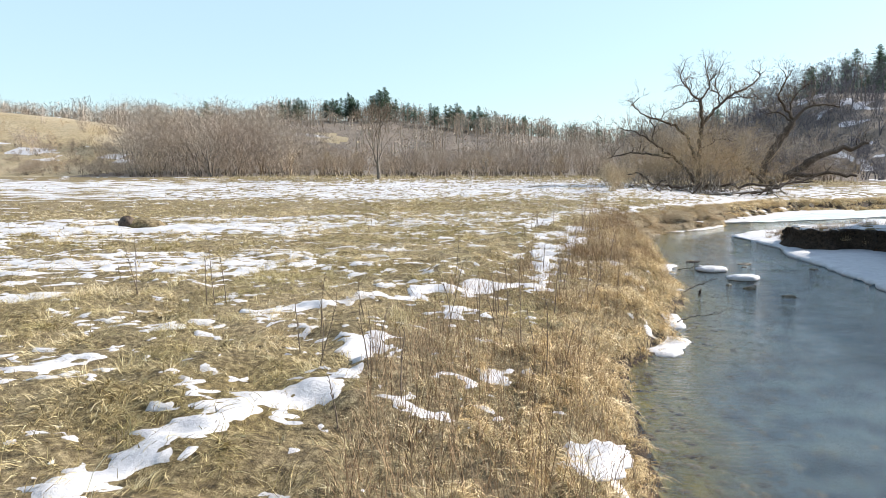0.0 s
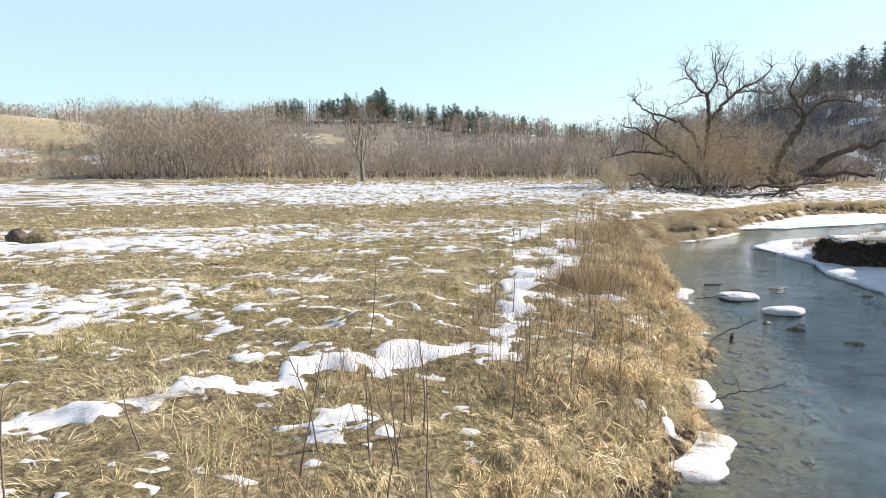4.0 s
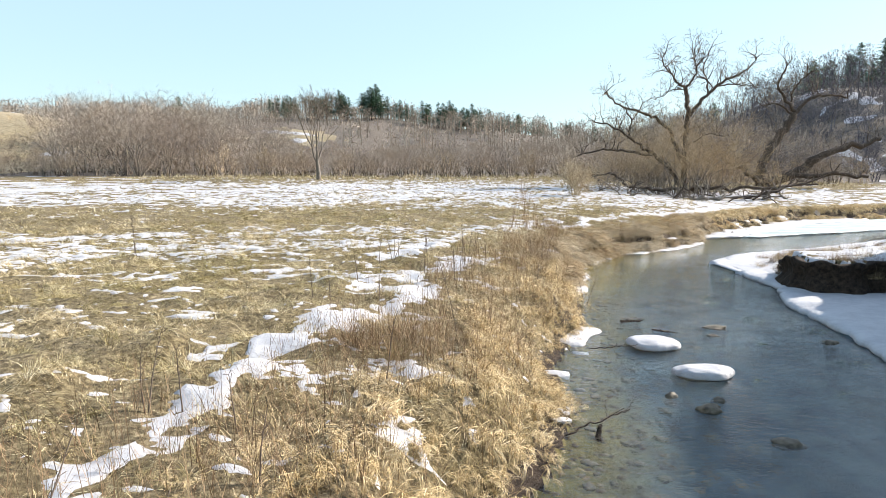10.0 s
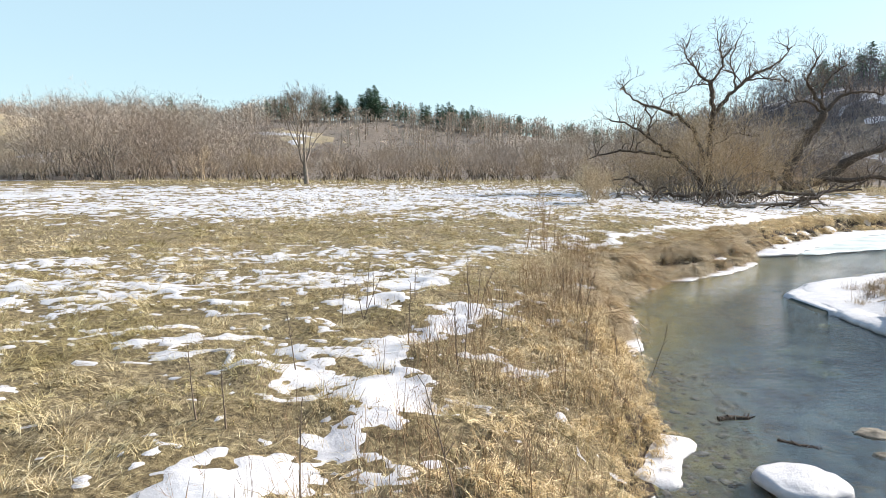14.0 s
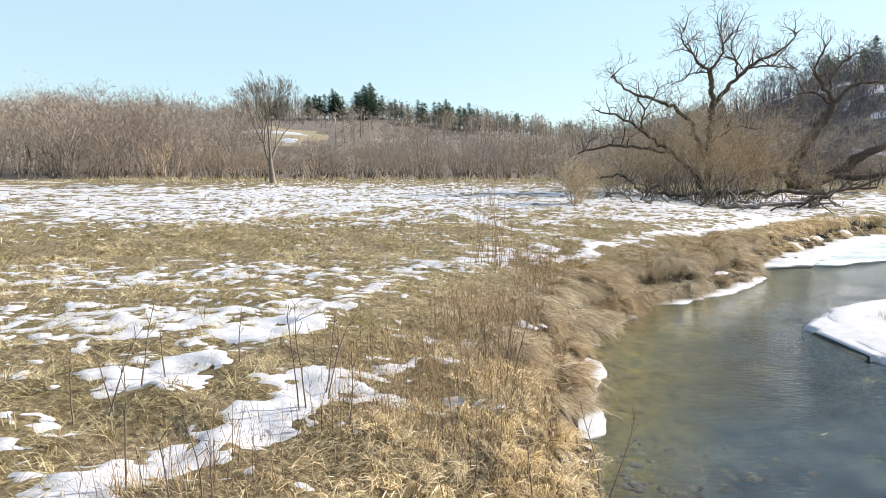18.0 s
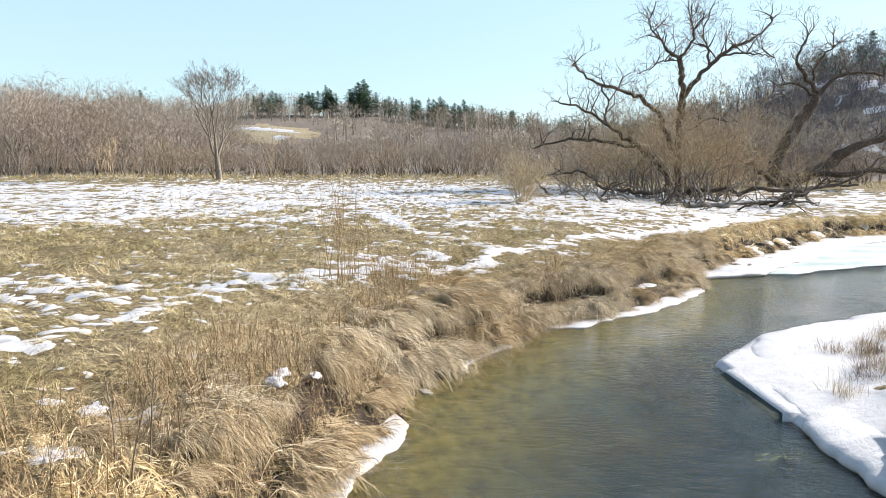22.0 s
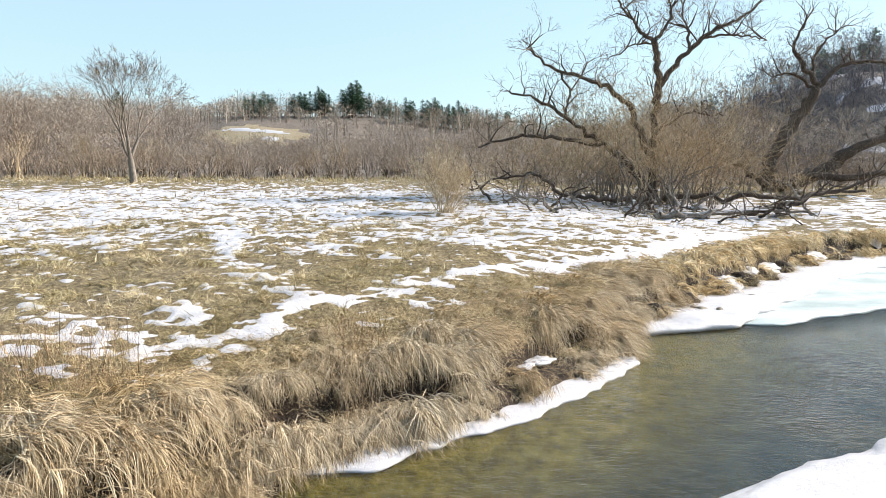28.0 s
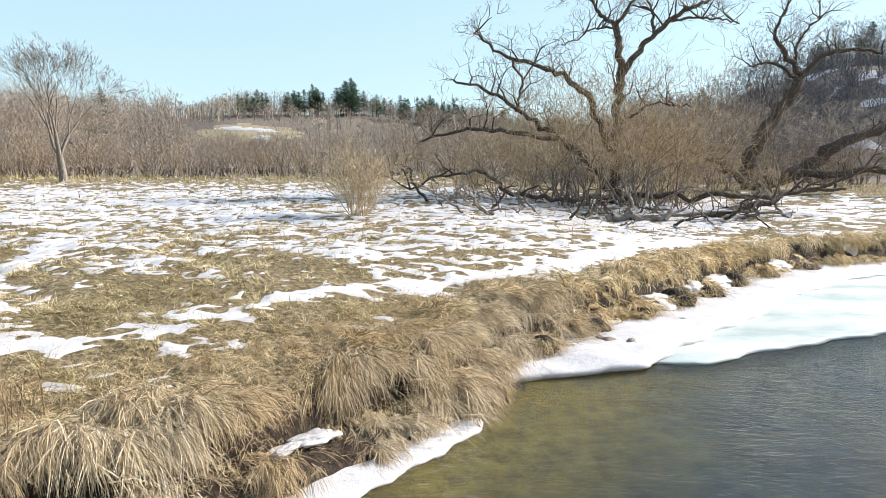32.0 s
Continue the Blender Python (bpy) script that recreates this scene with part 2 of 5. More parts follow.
def to_line(x, y, line):
    """Distance from points to a broken line."""
    best = np.full(x.shape, 1e9)
    for (ax, ay), (bx, by) in zip(line, line[1:]):
        dx, dy = bx - ax, by - ay
        k = np.clip(((x - ax) * dx + (y - ay) * dy) / (dx * dx + dy * dy), 0, 1)
        best = np.minimum(best, np.hypot(x - ax - k * dx, y - ay - k * dy))
    return best


def inside(x, y, poly):
    r = np.zeros(x.shape, bool)
    for (ax, ay), (bx, by) in zip(poly, poly[1:] + poly[:1]):
        if ay != by:
            r ^= ((ay > y) != (by > y)) & (x < (bx - ax) * (y - ay) / (by - ay) + ax)
    return r


def banks(x, y):
    """Distance from the two shores, negative in the water, and whether the meadow's shore is the nearer."""
    wet = inside(x, y, LEFT + RIGHT[::-1])
    dl, dr = to_line(x, y, LEFT), to_line(x, y, RIGHT)
    return np.where(wet, -dl, dl), np.where(wet, -dr, dr), wet, dl < dr


def meadow(x, y):
    z = 1.42 + 0.036 * np.clip(y - 44, 0, 50) + 0.5 * smooth(95, 140, y) - 0.25 * smooth(12, 26, x) * (1 - smooth(62, 85, y)) - 0.75 * smooth(20, 30, x) * smooth(56, 72, y) * smooth(130, 110, y)
    return z + 0.16 * fbm(x / 5, y / 5, 3) + 0.2 * fbm(x / 1.1, y / 0.8, 5) + 0.14 * np.clip(fbm(x / 0.55, y / 0.5, 6, 2), -0.1, 0.4)


def hills(x, y):
    def dome(cx, cy, sx, sy, h):
        return h * np.exp(-0.5 * (((x - cx) / sx) ** 2 + ((y - cy) / sy) ** 2))
    ridge = smooth(330, 520, y) * (40 - 0.13 * np.clip(x + 40, 0, 240)) * (1 - 0.75 * smooth(300, 900, x))
    z = dome(-150, 195, 70, 50, 18) + dome(240, 275, 95, 115, 44) + dome(-91, 418, 36, 24, 9) + np.maximum(ridge, 0) + dome(-260, 300, 80, 60, 14)
    # side: unseen rise right of the bar, added to shade its snow shelf
    side = 4.3 * smooth(0.0, 1.8, x - 0.7 * y - 0.6) * smooth(20, 22.5, x) * smooth(40, 36, y)
    z = np.maximum(z, 21 * smooth(60, 100, x - 0.1 * (y - 150)) * smooth(98, 132, y) * smooth(420, 300, x + y))
    return (z + smooth(120, 300, y) * 5 * fbm(x / 60, y / 60, 9)) * smooth(92, 175, y) + side * (1 + 0.3 * fbm(x / 4, y / 4, 12))


def ground_z(x, y):
    x, y = np.asarray(x, float), np.asarray(y, float)
    dl, dr, wet, west = banks(x, y)
    zm = meadow(x, y)
    wob = 0.25 * fbm(x / 1.3, y / 1.3, 21)
    d = dl + wob
    steep = smooth(27, 31, y)
    face = 0.03 + (1 - steep) * 0.98 * smooth(0.15, 1.3, d) + steep * (0.32 * smooth(0.1, 0.6, d) + 0.66 * smooth(0.75, 1.2, d))
    zl = face + (zm - 1.01) * smooth(0.9, 6.0, d) + 0.3 * fbm(x / 0.85, y / 0.75, 27, 2) * smooth(0.4, 1.2, d) * smooth(9, 5, d) * smooth(40, 32, y)
    s = to_line(x, y, SCARP)
    s = np.where(inside(x, y, SCARP + [(400, -60), (400, 92), (60, 60)]), s, -s) + 0.4 * wob - 0.16
    gentle = smooth(34.6, 36.6, y)
    step = smooth(-0.1 - 0.6 * gentle, 0.14 + 1.9 * gentle, s)
    # the last term is an unseen high bank, added to lengthen the shelf's shade
    zr = 0.1 + 0.08 * smooth(0, 1.5, dr) + (1.0 - 0.5 * gentle) * step + (zm - 0.8) * smooth(14, 40, dr) + 0.12 * fbm(x / 1.4, y / 1.4, 23) * step + 1.9 * smooth(0.4, 2.4, s) * smooth(31.6, 29.6, y)
    bed = -0.06 - 0.5 * smooth(0.1, 2.4, -np.maximum(dl, dr)) + 0.1 * fbm(x / 1.2, y / 1.2, 31)
    z = np.where(wet, bed, np.where(west, zl, zr))
    return z + hills(x, y)


# snow: broad lie of the land plus the trodden way along the shore
TRAIL_0 = [(-4.0, 4.2), (-3.3, 5.1), (-3.0, 5.7), (-2.5, 6.6), (-2.1, 7.5), (-1.6, 7.8), (-1.2, 8.9), (-1.2, 10.2)]
TRAIL = [(-3.6, 12.2), (-2.2, 13.2), (-1.0, 13.8), (-0.4, 14.7), (0.5, 15.2), (1.5, 16.0), (2.5, 16.5), (2.8, 17.4), (3.1, 18.9), (3.3, 21.2), (3.8, 22.6), (4.0, 23.4), (4.8, 24.7), (5.4, 25.6), (5.6, 27.1), (5.2, 28.8), (6.4, 30.4), (7.0, 31.8)]
TRAIL_2 = [(4.4, 31.2), (5.5, 34), (6.6, 38.6), (7.8, 41.6), (10.5, 44.6), (12.2, 46.2)]
TRAIL_5 = [(12.6, 44.6), (13.7, 45.8), (14.2, 47.3), (15.1, 48.0), (15.6, 48.9), (16.8, 49.7), (17.5, 50.9), (18.4, 51.6), (20.6, 53.5), (22.1, 54.9), (23.7, 56.3), (27, 60), (30, 63)]
TRAIL_6 = [(16.4, 48.0), (17.6, 48.5), (18.6, 49.3), (19.8, 50.4)]
TRAIL_4 = [(11.5, 41.5), (12.6, 43.1), (13.3, 44.0), (13.7, 44.9), (14.0, 46.0)]
TRAIL_3 = [(14.2, 47.3), (13.6, 48.1), (12.5, 49.6), (11.1, 51.6), (10.4, 54), (9.4, 57)]
BLOBS = [(-8.8, 13.5, 0.8), (-4.5, 11.4, 0.6), (3.6, 22.6, 0.4), (0.4, 12.9, 0.5), (4.0, 15.9, 0.6), (-0.3, 7.0, 0.4), (-0.3, 7.6, 0.35), (0.5, 8.8, 0.4), (0.8, 9.3, 0.35), (1.7, 6.6, 0.85), (0.9, 15.8, 0.4), (0.1, 12.5, 0.8), (1.4, 15.0, 0.35), (2.6, 16.0, 0.45), (5.4, 20.9, 0.45), (5.8, 18.7, 0.4), (4.5, 18.8, 0.4), (6.4, 19.7, 0.35), (0.2, 16.8, 0.4), (-2.4, 16.6, 0.5), (-5.4, 17.0, 0.6), (-7.1, 17.9, 0.7)]
BLOBS_2 = [(5.7, 26.1, 0.6), (5.3, 26.4, 0.7), (3.8, 28.1, 0.6), (4.4, 27.0, 0.6), (6.4, 30.8, 0.7), (7.1, 28.3, 0.4), (8.3, 28.2, 0.35), (8.0, 26.4, 0.3), (5.7, 24.0, 0.6), (1.5, 23.4, 0.6), (0.0, 25.8, 0.6), (2.4, 20.9, 0.4), (4.1, 23.2, 0.5)]
BLOBS_3 = [(7.7, 32.8, 0.6), (7.5, 31.4, 0.4), (6.5, 32.0, 0.5), (8.6, 33.3, 0.45), (4.6, 31.4, 0.7), (5.6, 33.7, 0.6), (6.0, 34.9, 0.6), (10.2, 36.0, 0.32), (10.6, 36.3, 0.25), (9.0, 34.5, 0.4), (9.5, 34.2, 0.3), (11.2, 36.2, 0.25), (8.8, 31.4, 0.45), (9.6, 32.3, 0.35), (10.2, 34.4, 0.35), (4.2, 27.0, 0.5), (7.2, 28.6, 0.4)]


def snow_mask(x, y):
    """Above nought where snow lies."""
    x, y = np.asarray(x, float), np.asarray(y, float)
    dl, dr, wet, west = banks(x, y)
    n = 1.0 * fbm(x / 1.5, y / 0.75, 41, 4) + 1.5 * fbm(x / 0.36, y / 0.24, 47, 4) + 0.8 * fbm(x / 0.17, y / 0.13, 49, 2)
    cover = np.full(x.shape, -0.4) + 0.22 * fbm(x / 7, y / 4.5, 77, 2)
    cover = cover + 0.49 * smooth(49, 57, y) - 0.47 * smooth(74, 92, y)
    cover -= 0.22 * np.exp(-((y - 46.5 - 0.25 * x) / 2.6) ** 2) * smooth(8, 0, x)
    cover += 0.42 * np.exp(-((y - 29.5) / 2.6) ** 2) * smooth(-4, -7, x) + 0.42 * np.exp(-((y - 18.5) / 2.6) ** 2) * smooth(-2.5, -5, x)
    cover += 0.52 * np.exp(-((y - 34.0 - 0.3 * x) / 2.4) ** 2) * smooth(7, 4, x) + 0.46 * np.exp(-((y - 39.5 - 0.3 * x) / 1.7) ** 2) * smooth(8, 5, x) + 0.25 * np.exp(-((y - 28 - 0.2 * x) / 1.6) ** 2) * smooth(5, 2, x)
    wx_, wy_ = x + 0.6 * fbm(x / 0.5, y / 0.5, 51), y + 0.6 * fbm(x / 0.5, y / 0.5, 53)
    for line, w, k in ((TRAIL_0, 0.3, 0.9), (TRAIL, 0.33, 0.92), (TRAIL_2, 0.8, 0.5), (TRAIL_3, 0.45, 0.6), (TRAIL_4, 0.24, 0.55), (TRAIL_5, 0.42, 0.65), (TRAIL_6, 0.26, 0.7)):
        cover += k * np.exp(-(to_line(wx_, wy_, line) / w) ** 2)
    for bx, by, br in BLOBS + BLOBS_2 + BLOBS_3:
        q = ((wx_ - bx) / br) ** 2 + ((wy_ - by) / (0.8 * br)) ** 2
        cover += 0.7 * np.exp(-q * 1.4)
    cover -= 0.6 * smooth(2.6, 1.2, dl) * west * smooth(33, 38, y) + 0.16 * smooth(3.0, 1.2, dl) * west
    sc = to_line(x, y, SCARP)
    # the x - 0.7 * y term lays snow on the added, unseen rise
    right = np.where(inside(x, y, SCARP + [(400, -60), (400, 92), (60, 60)]), 0.14 + 0.22 * smooth(34, 36, y) - 0.05 * np.exp(-((sc - 0.5) / 0.5) ** 2) - 0.1 * smooth(4, 12, dr) + 0.3 * smooth(0, 2, x - 0.7 * y - 0.6) * smooth(38, 30, y), 0.9) - 1.6 * np.exp(-(sc / 0.17) ** 2) * (1 - smooth(33.6, 34.8, y))
    cover = np.where(west, cover, right)
    far = -0.75 + 0.7 * smooth(0.08, 0.2, fbm(x / 12, y / 16, 88)) * smooth(-55, -75, x) * smooth(240, 200, y) + 0.75 * smooth(90, 130, x) * smooth(0.05, 0.22, fbm(x / 14, y / 14, 89)) + 0.9 * smooth(60, 66, x - 0.1 * (y - 150)) * smooth(112, 98, x - 0.1 * (y - 150)) * smooth(230, 200, y) * smooth(0.06, 0.14, fbm(x / 6, y / 7, 90)) + 1.1 * np.exp(-((x + 94) / 30) ** 2 - ((y - 409 + 0.1 * (x + 94)) / 5) ** 2) + 1.1 * np.exp(-((x + 80) / 9) ** 2 - ((y - 396) / 5) ** 2) + 1.2 * np.exp(-((x + 89) / 6) ** 2 - ((y - 142.5) / 5) ** 2) + 1.2 * np.exp(-((x + 82) / 5) ** 2 - ((y - 133.5) / 4) ** 2) + 1.2 * np.exp(-((x + 72) / 4) ** 2 - ((y - 142) / 5) ** 2) + 1.2 * np.exp(-((x + 66.5) / 3.5) ** 2 - ((y - 135) / 4) ** 2) + 1.2 * np.exp(-((x + 64.5) / 4) ** 2 - ((y - 126) / 2) ** 2)
    cover = np.where(y > 96, far, cover)
    n = np.where(y > 96, 0.3 * n, n)
    return np.where(wet, -1, np.clip(cover + n, -1, 1))


def lines(spans):
    out = [spans[0][0]]
    for a, b, n in spans:
        out += list(np.linspace(a, b, n + 1)[1:])
    return np.array(out)


GX = lines([(-2500, -400, 10), (-400, -130, 18), (-130, -60, 34), (-60, -26, 24), (-26, -8, 70), (-8, 14, 270), (14, 24, 64), (24, 36, 56), (36, 50, 30), (50, 120, 34), (120, 400, 26), (400, 2500, 10)])
GY = lines([(-600, -30, 8), (-30, -8, 40), (-8, 2, 50), (2, 46, 500), (46, 60, 90), (60, 78, 80), (78, 100, 44), (100, 200, 36), (200, 370, 20), (370, 440, 30), (440, 560, 14), (560, 3500, 14)])


def sheet(name, xs, ys, z, keep=None, mat=None):
    nx, ny = len(xs), len(ys)
    X, Y = np.meshgrid(xs, ys)
    co = np.stack([X, Y, z], -1).reshape(-1, 3)
    i = np.arange(nx * ny).reshape(ny, nx)
    q = np.stack([i[:-1, :-1], i[:-1, 1:], i[1:, 1:], i[1:, :-1]], -1).reshape(-1, 4)
    if keep is not None:
        k = keep.reshape(-1)
        q = q[k[q].any(1)]
        used, inv = np.unique(q, return_inverse=True)
        co, q = co[used], inv.reshape(-1, 4)
    return raw_mesh(name, co, q, mat)


def raw_mesh(name, co, quads, mat, flat=False):
    me = bpy.data.meshes.new(name)
    k = quads.shape[1]
    me.vertices.add(len(co))
    me.vertices.foreach_set("co", np.ascontiguousarray(co, np.float32).ravel())
    me.loops.add(quads.size)
    me.loops.foreach_set("vertex_index", np.ascontiguousarray(quads, np.int32).ravel())
    me.polygons.add(len(quads))
    me.polygons.foreach_set("loop_start", np.arange(0, quads.size, k, dtype=np.int32))
    me.polygons.foreach_set("use_smooth", np.full(len(quads), not flat))
    me.update(calc_edges=True)
    me.materials.append(mat)
    return me


GX, GY = GX[:len(GX) - (len(GX) + 1) % 2], GY[:len(GY) - (len(GY) + 1) % 2]
X, Y = np.meshgrid(GX, GY)
GZ = ground_z(X, Y)
HX, HY = GX[::2], GY[::2]
HGX, HGY = np.meshgrid(HX, HY)
ground_me = sheet("ground", HX, HY, GZ[::2, ::2], mat=MAT["ground"])
silt_layer = ground_me.attributes.new("silt", "FLOAT", "POINT")
hb = banks(HGX, HGY)
silt_layer.data.foreach_set("value", np.clip((0.8 + 0.2 * smooth(30, 36, HGY)) * smooth(2.2 + 1.9 * smooth(30, 38, HGY), 0.3, np.abs(hb[0])) + 0.45 * fbm(HGX / 1.1, HGY / 1.6, 35, 3) - 0.04 + 0.12 * smooth(31, 38, HGY), 0, 1).astype(np.float32).ravel())
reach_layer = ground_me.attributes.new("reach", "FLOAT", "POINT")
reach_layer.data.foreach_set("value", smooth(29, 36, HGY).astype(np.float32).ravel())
for key in ("bed", "soil", "woods_floor", "hill_grass"):
    ground_me.materials.append(MAT[key])
fx, fy = [0.5 * (a[:-1] + a[1:]) for a in (HX, HY)]
FX, FY = np.meshgrid(fx, fy)
fwet, fscarp = banks(FX, FY)[2], to_line(FX, FY, SCARP)
face_soil = (banks(FX, FY)[0] < 0.4 + 0.75 * smooth(26, 30, FY)) & banks(FX, FY)[3] & (FY > 2) & (FY < 75)
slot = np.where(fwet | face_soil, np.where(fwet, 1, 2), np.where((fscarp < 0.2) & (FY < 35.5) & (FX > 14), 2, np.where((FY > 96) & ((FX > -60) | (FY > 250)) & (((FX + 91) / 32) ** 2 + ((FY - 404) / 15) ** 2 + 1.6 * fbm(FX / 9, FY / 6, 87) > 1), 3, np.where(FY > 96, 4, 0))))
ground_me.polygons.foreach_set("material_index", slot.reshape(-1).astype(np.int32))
ground = tagged(new("ground", ground_me), "matted straw-coloured winter meadow sloping down to the river", "ground", kind="structure")
SM = snow_mask(X, Y)
far_lift = 1 + np.clip(Y - 60, 0, 400) * 0.02
SZ = GZ + np.clip(SM * 0.3, -0.1, 0.022) * far_lift
snow = tagged(new("snow", sheet("snow", GX, GY, SZ, SM > -0.05, MAT["snow"])), "thin melting snow in ragged patches on the dry meadow", "snow", kind="stuff")
wx, wy = lines([(-2, 30, 60), (30, 320, 40)]), lines([(-60, 0, 20), (0, 60, 100), (60, 100, 20)])
WX, WY = np.meshgrid(wx, wy)
wet_near = banks(WX, WY)
water = tagged(new("water", sheet("water", wx, wy, np.zeros(WX.shape), np.maximum(wet_near[0], wet_near[1]) < 1.2, MAT["water"])), "clear shallow river with small ripples reflecting the sky", "river", kind="structure")


# ---------- trees ----------
def tubes(segs, sides):
    """Tapered tubes for rows of x0 y0 z0 x1 y1 z1 r0 r1."""
    s = np.asarray(segs, float)
    a, b = s[:, :3], s[:, 3:6]
    d = b - a
    d /= np.maximum(np.linalg.norm(d, axis=1, keepdims=True), 1e-9)
    ref = np.where(np.abs(d[:, 2:3]) < 0.9, np.array([[0, 0, 1.0]]), np.array([[1.0, 0, 0]]))
    u = np.cross(d, ref)
    u /= np.linalg.norm(u, axis=1, keepdims=True)
    v = np.cross(d, u)
    ang = np.arange(sides) * 2 * np.pi / sides
    ring = u[:, None] * np.cos(ang)[None, :, None] + v[:, None] * np.sin(ang)[None, :, None]
    co = np.concatenate([a[:, None] + ring * s[:, 6, None, None], b[:, None] + ring * s[:, 7, None, None]], 1).reshape(-1, 3)
    k = np.arange(sides)
    q = np.stack([k, (k + 1) % sides, sides + (k + 1) % sides, sides + k], -1)
    q = (q[None] + (np.arange(len(s)) * 2 * sides)[:, None, None]).reshape(-1, 4)
    return co, q


def grow(rng, p, d, length, r, level, thick, thin, o):
    """A limb that bends, tapers and forks. o: its habit."""
    steps = max(2, int(o["steps"][min(level, len(o["steps"]) - 1)]))
    seg = length / steps
    for i in range(steps):
        bend = Vector((rng.uniform(-1, 1), rng.uniform(-1, 1), rng.uniform(-1, 1))) * o["wild"]
        d = (d + bend + Vector((0, 0, o["up"] if level < o["droop_from"] else o["droop"]))).normalized()
        q = p + d * seg
        r1 = r * (0.86 if level == 0 else 0.78)
        (thick if r > o["thin"] else thin).append((*p, *q, r, max(r1, o["least"])))
        p, r = q, max(r1, o["least"])
        if level < o["levels"]:
            n = o["kids"][min(level, len(o["kids"]) - 1)]
            if i >= o["clear"] * steps if level == 0 else True:
                for k in range(int(n) + (rng.random() < n % 1)):
                    side = Vector((rng.uniform(-1, 1), rng.uniform(-1, 1), rng.uniform(-0.6, 0.8))).cross(d)
                    if side.length < 0.05:
                        continue
                    nd = (d * rng.uniform(0.45, 1.0) + side.normalized() * o["spread"]).normalized()
                    grow(rng, p, nd, length * rng.uniform(*o["ratio"]), r * rng.uniform(0.45, 0.7), level + 1, thick, thin, o)


def habit(**kw):
    o = dict(steps=(6, 5, 4, 3), wild=0.16, up=0.06, droop=0.0, droop_from=9, thin=0.03, least=0.008, levels=3, kids=(2, 1.6, 1.3), clear=0.3, spread=0.8, ratio=(0.35, 0.6))
    o.update(kw)
    return o


def fork(rng, p, d, length, r, level, wood, twig, o):
    """A stem that bends and then splits in two or three, again and again."""
    for j in range(2 if level < o["depth"] - 1 else 1):
        d = (d + Vector((rng.gauss(0, 1), rng.gauss(0, 1), rng.gauss(0, 1))) * o["bend"] + Vector((0, 0, o["lift"]))).normalized()
        q = p + d * length * 0.5
        (wood if r > o["thin"] else twig).append((*p, *q, r, max(r * 0.86, o["least"])))
        p, r = q, max(r * 0.86, o["least"])
        if level > 1 and rng.random() < o["side"]:
            e = (d + 0.9 * d.orthogonal().cross(d * rng.uniform(-1, 1)) + 0.9 * d.orthogonal() * rng.uniform(-1, 1)).normalized()
            twig.append((*p, *(p + e * length * rng.uniform(0.3, 0.7)), max(r * 0.4, o["least"]), o["least"] * 0.5))
    if level == o["depth"]:
        return
    n = o["split"][min(level, len(o["split"]) - 1)]
    n = int(n) + (rng.random() < n % 1)
    u = d.orthogonal().normalized()
    v, a0 = d.cross(u), rng.uniform(0, 6.283)
    for k in range(n):
        a, w = a0 + 6.283 * k / n + rng.gauss(0, 0.35), radians(rng.uniform(*o["angle"]))
        e = (d * math.cos(w) + (u * math.cos(a) + v * math.sin(a)) * math.sin(w)).normalized()
        fork(rng, p, e, length * rng.uniform(*o["ratio"]), r * (0.84 if n < 2 else rng.uniform(0.6, 0.8)), level + 1, wood, twig, o)


def crown(**kw):
    o = dict(depth=7, split=(3, 2.3, 2.1), angle=(16, 40), ratio=(0.7, 0.92), bend=0.1, lift=0.07, thin=0.05, least=0.01, side=0.5)
    o.update(kw)
    return o


def part(name, me, parent, label="", at=(0, 0, 0)):
    ob = new(name, me)
    ob.parent = parent
    ob.location = at
    if label:
        ob["label"] = label
    return ob


def tree_thing(name, at, thick, thin, bark, twigs, label, category, group="", sides=6):
    root = new(name)
    root.location = at
    if thick:
        part("trunk", raw_mesh("trunk", *tubes(thick, sides), bark), root)
    if thin:
        part("crown", raw_mesh("crown", *ribbons(thin, 3), twigs), root)
    return tagged(root, label, category, group)


def zat(x, y):
    return float(ground_z(np.array([x]), np.array([y]))[0])


def ribbons(segs, seed):
    """Flat slips for far twigs, each turned its own way."""
    s = np.asarray(segs, float)
    r = np.random.RandomState(seed)
    d = s[:, 3:6] - s[:, :3]
    u = np.cross(d, np.array([0.2, 1.0, 0.0]) + 0.55 * r.normal(size=d.shape))
    u /= np.maximum(np.linalg.norm(u, axis=1, keepdims=True), 1e-9)
    co = np.stack([s[:, :3] - u * s[:, 6:7], s[:, :3] + u * s[:, 6:7], s[:, 3:6] + u * s[:, 7:8], s[:, 3:6] - u * s[:, 7:8]], 1).reshape(-1, 3)
    return co, np.arange(len(co)).reshape(-1, 4)


# bare trees of the wood's edge: a few grown shapes, each repeated
PROTOS, FAR, SCRUB = [], [], []
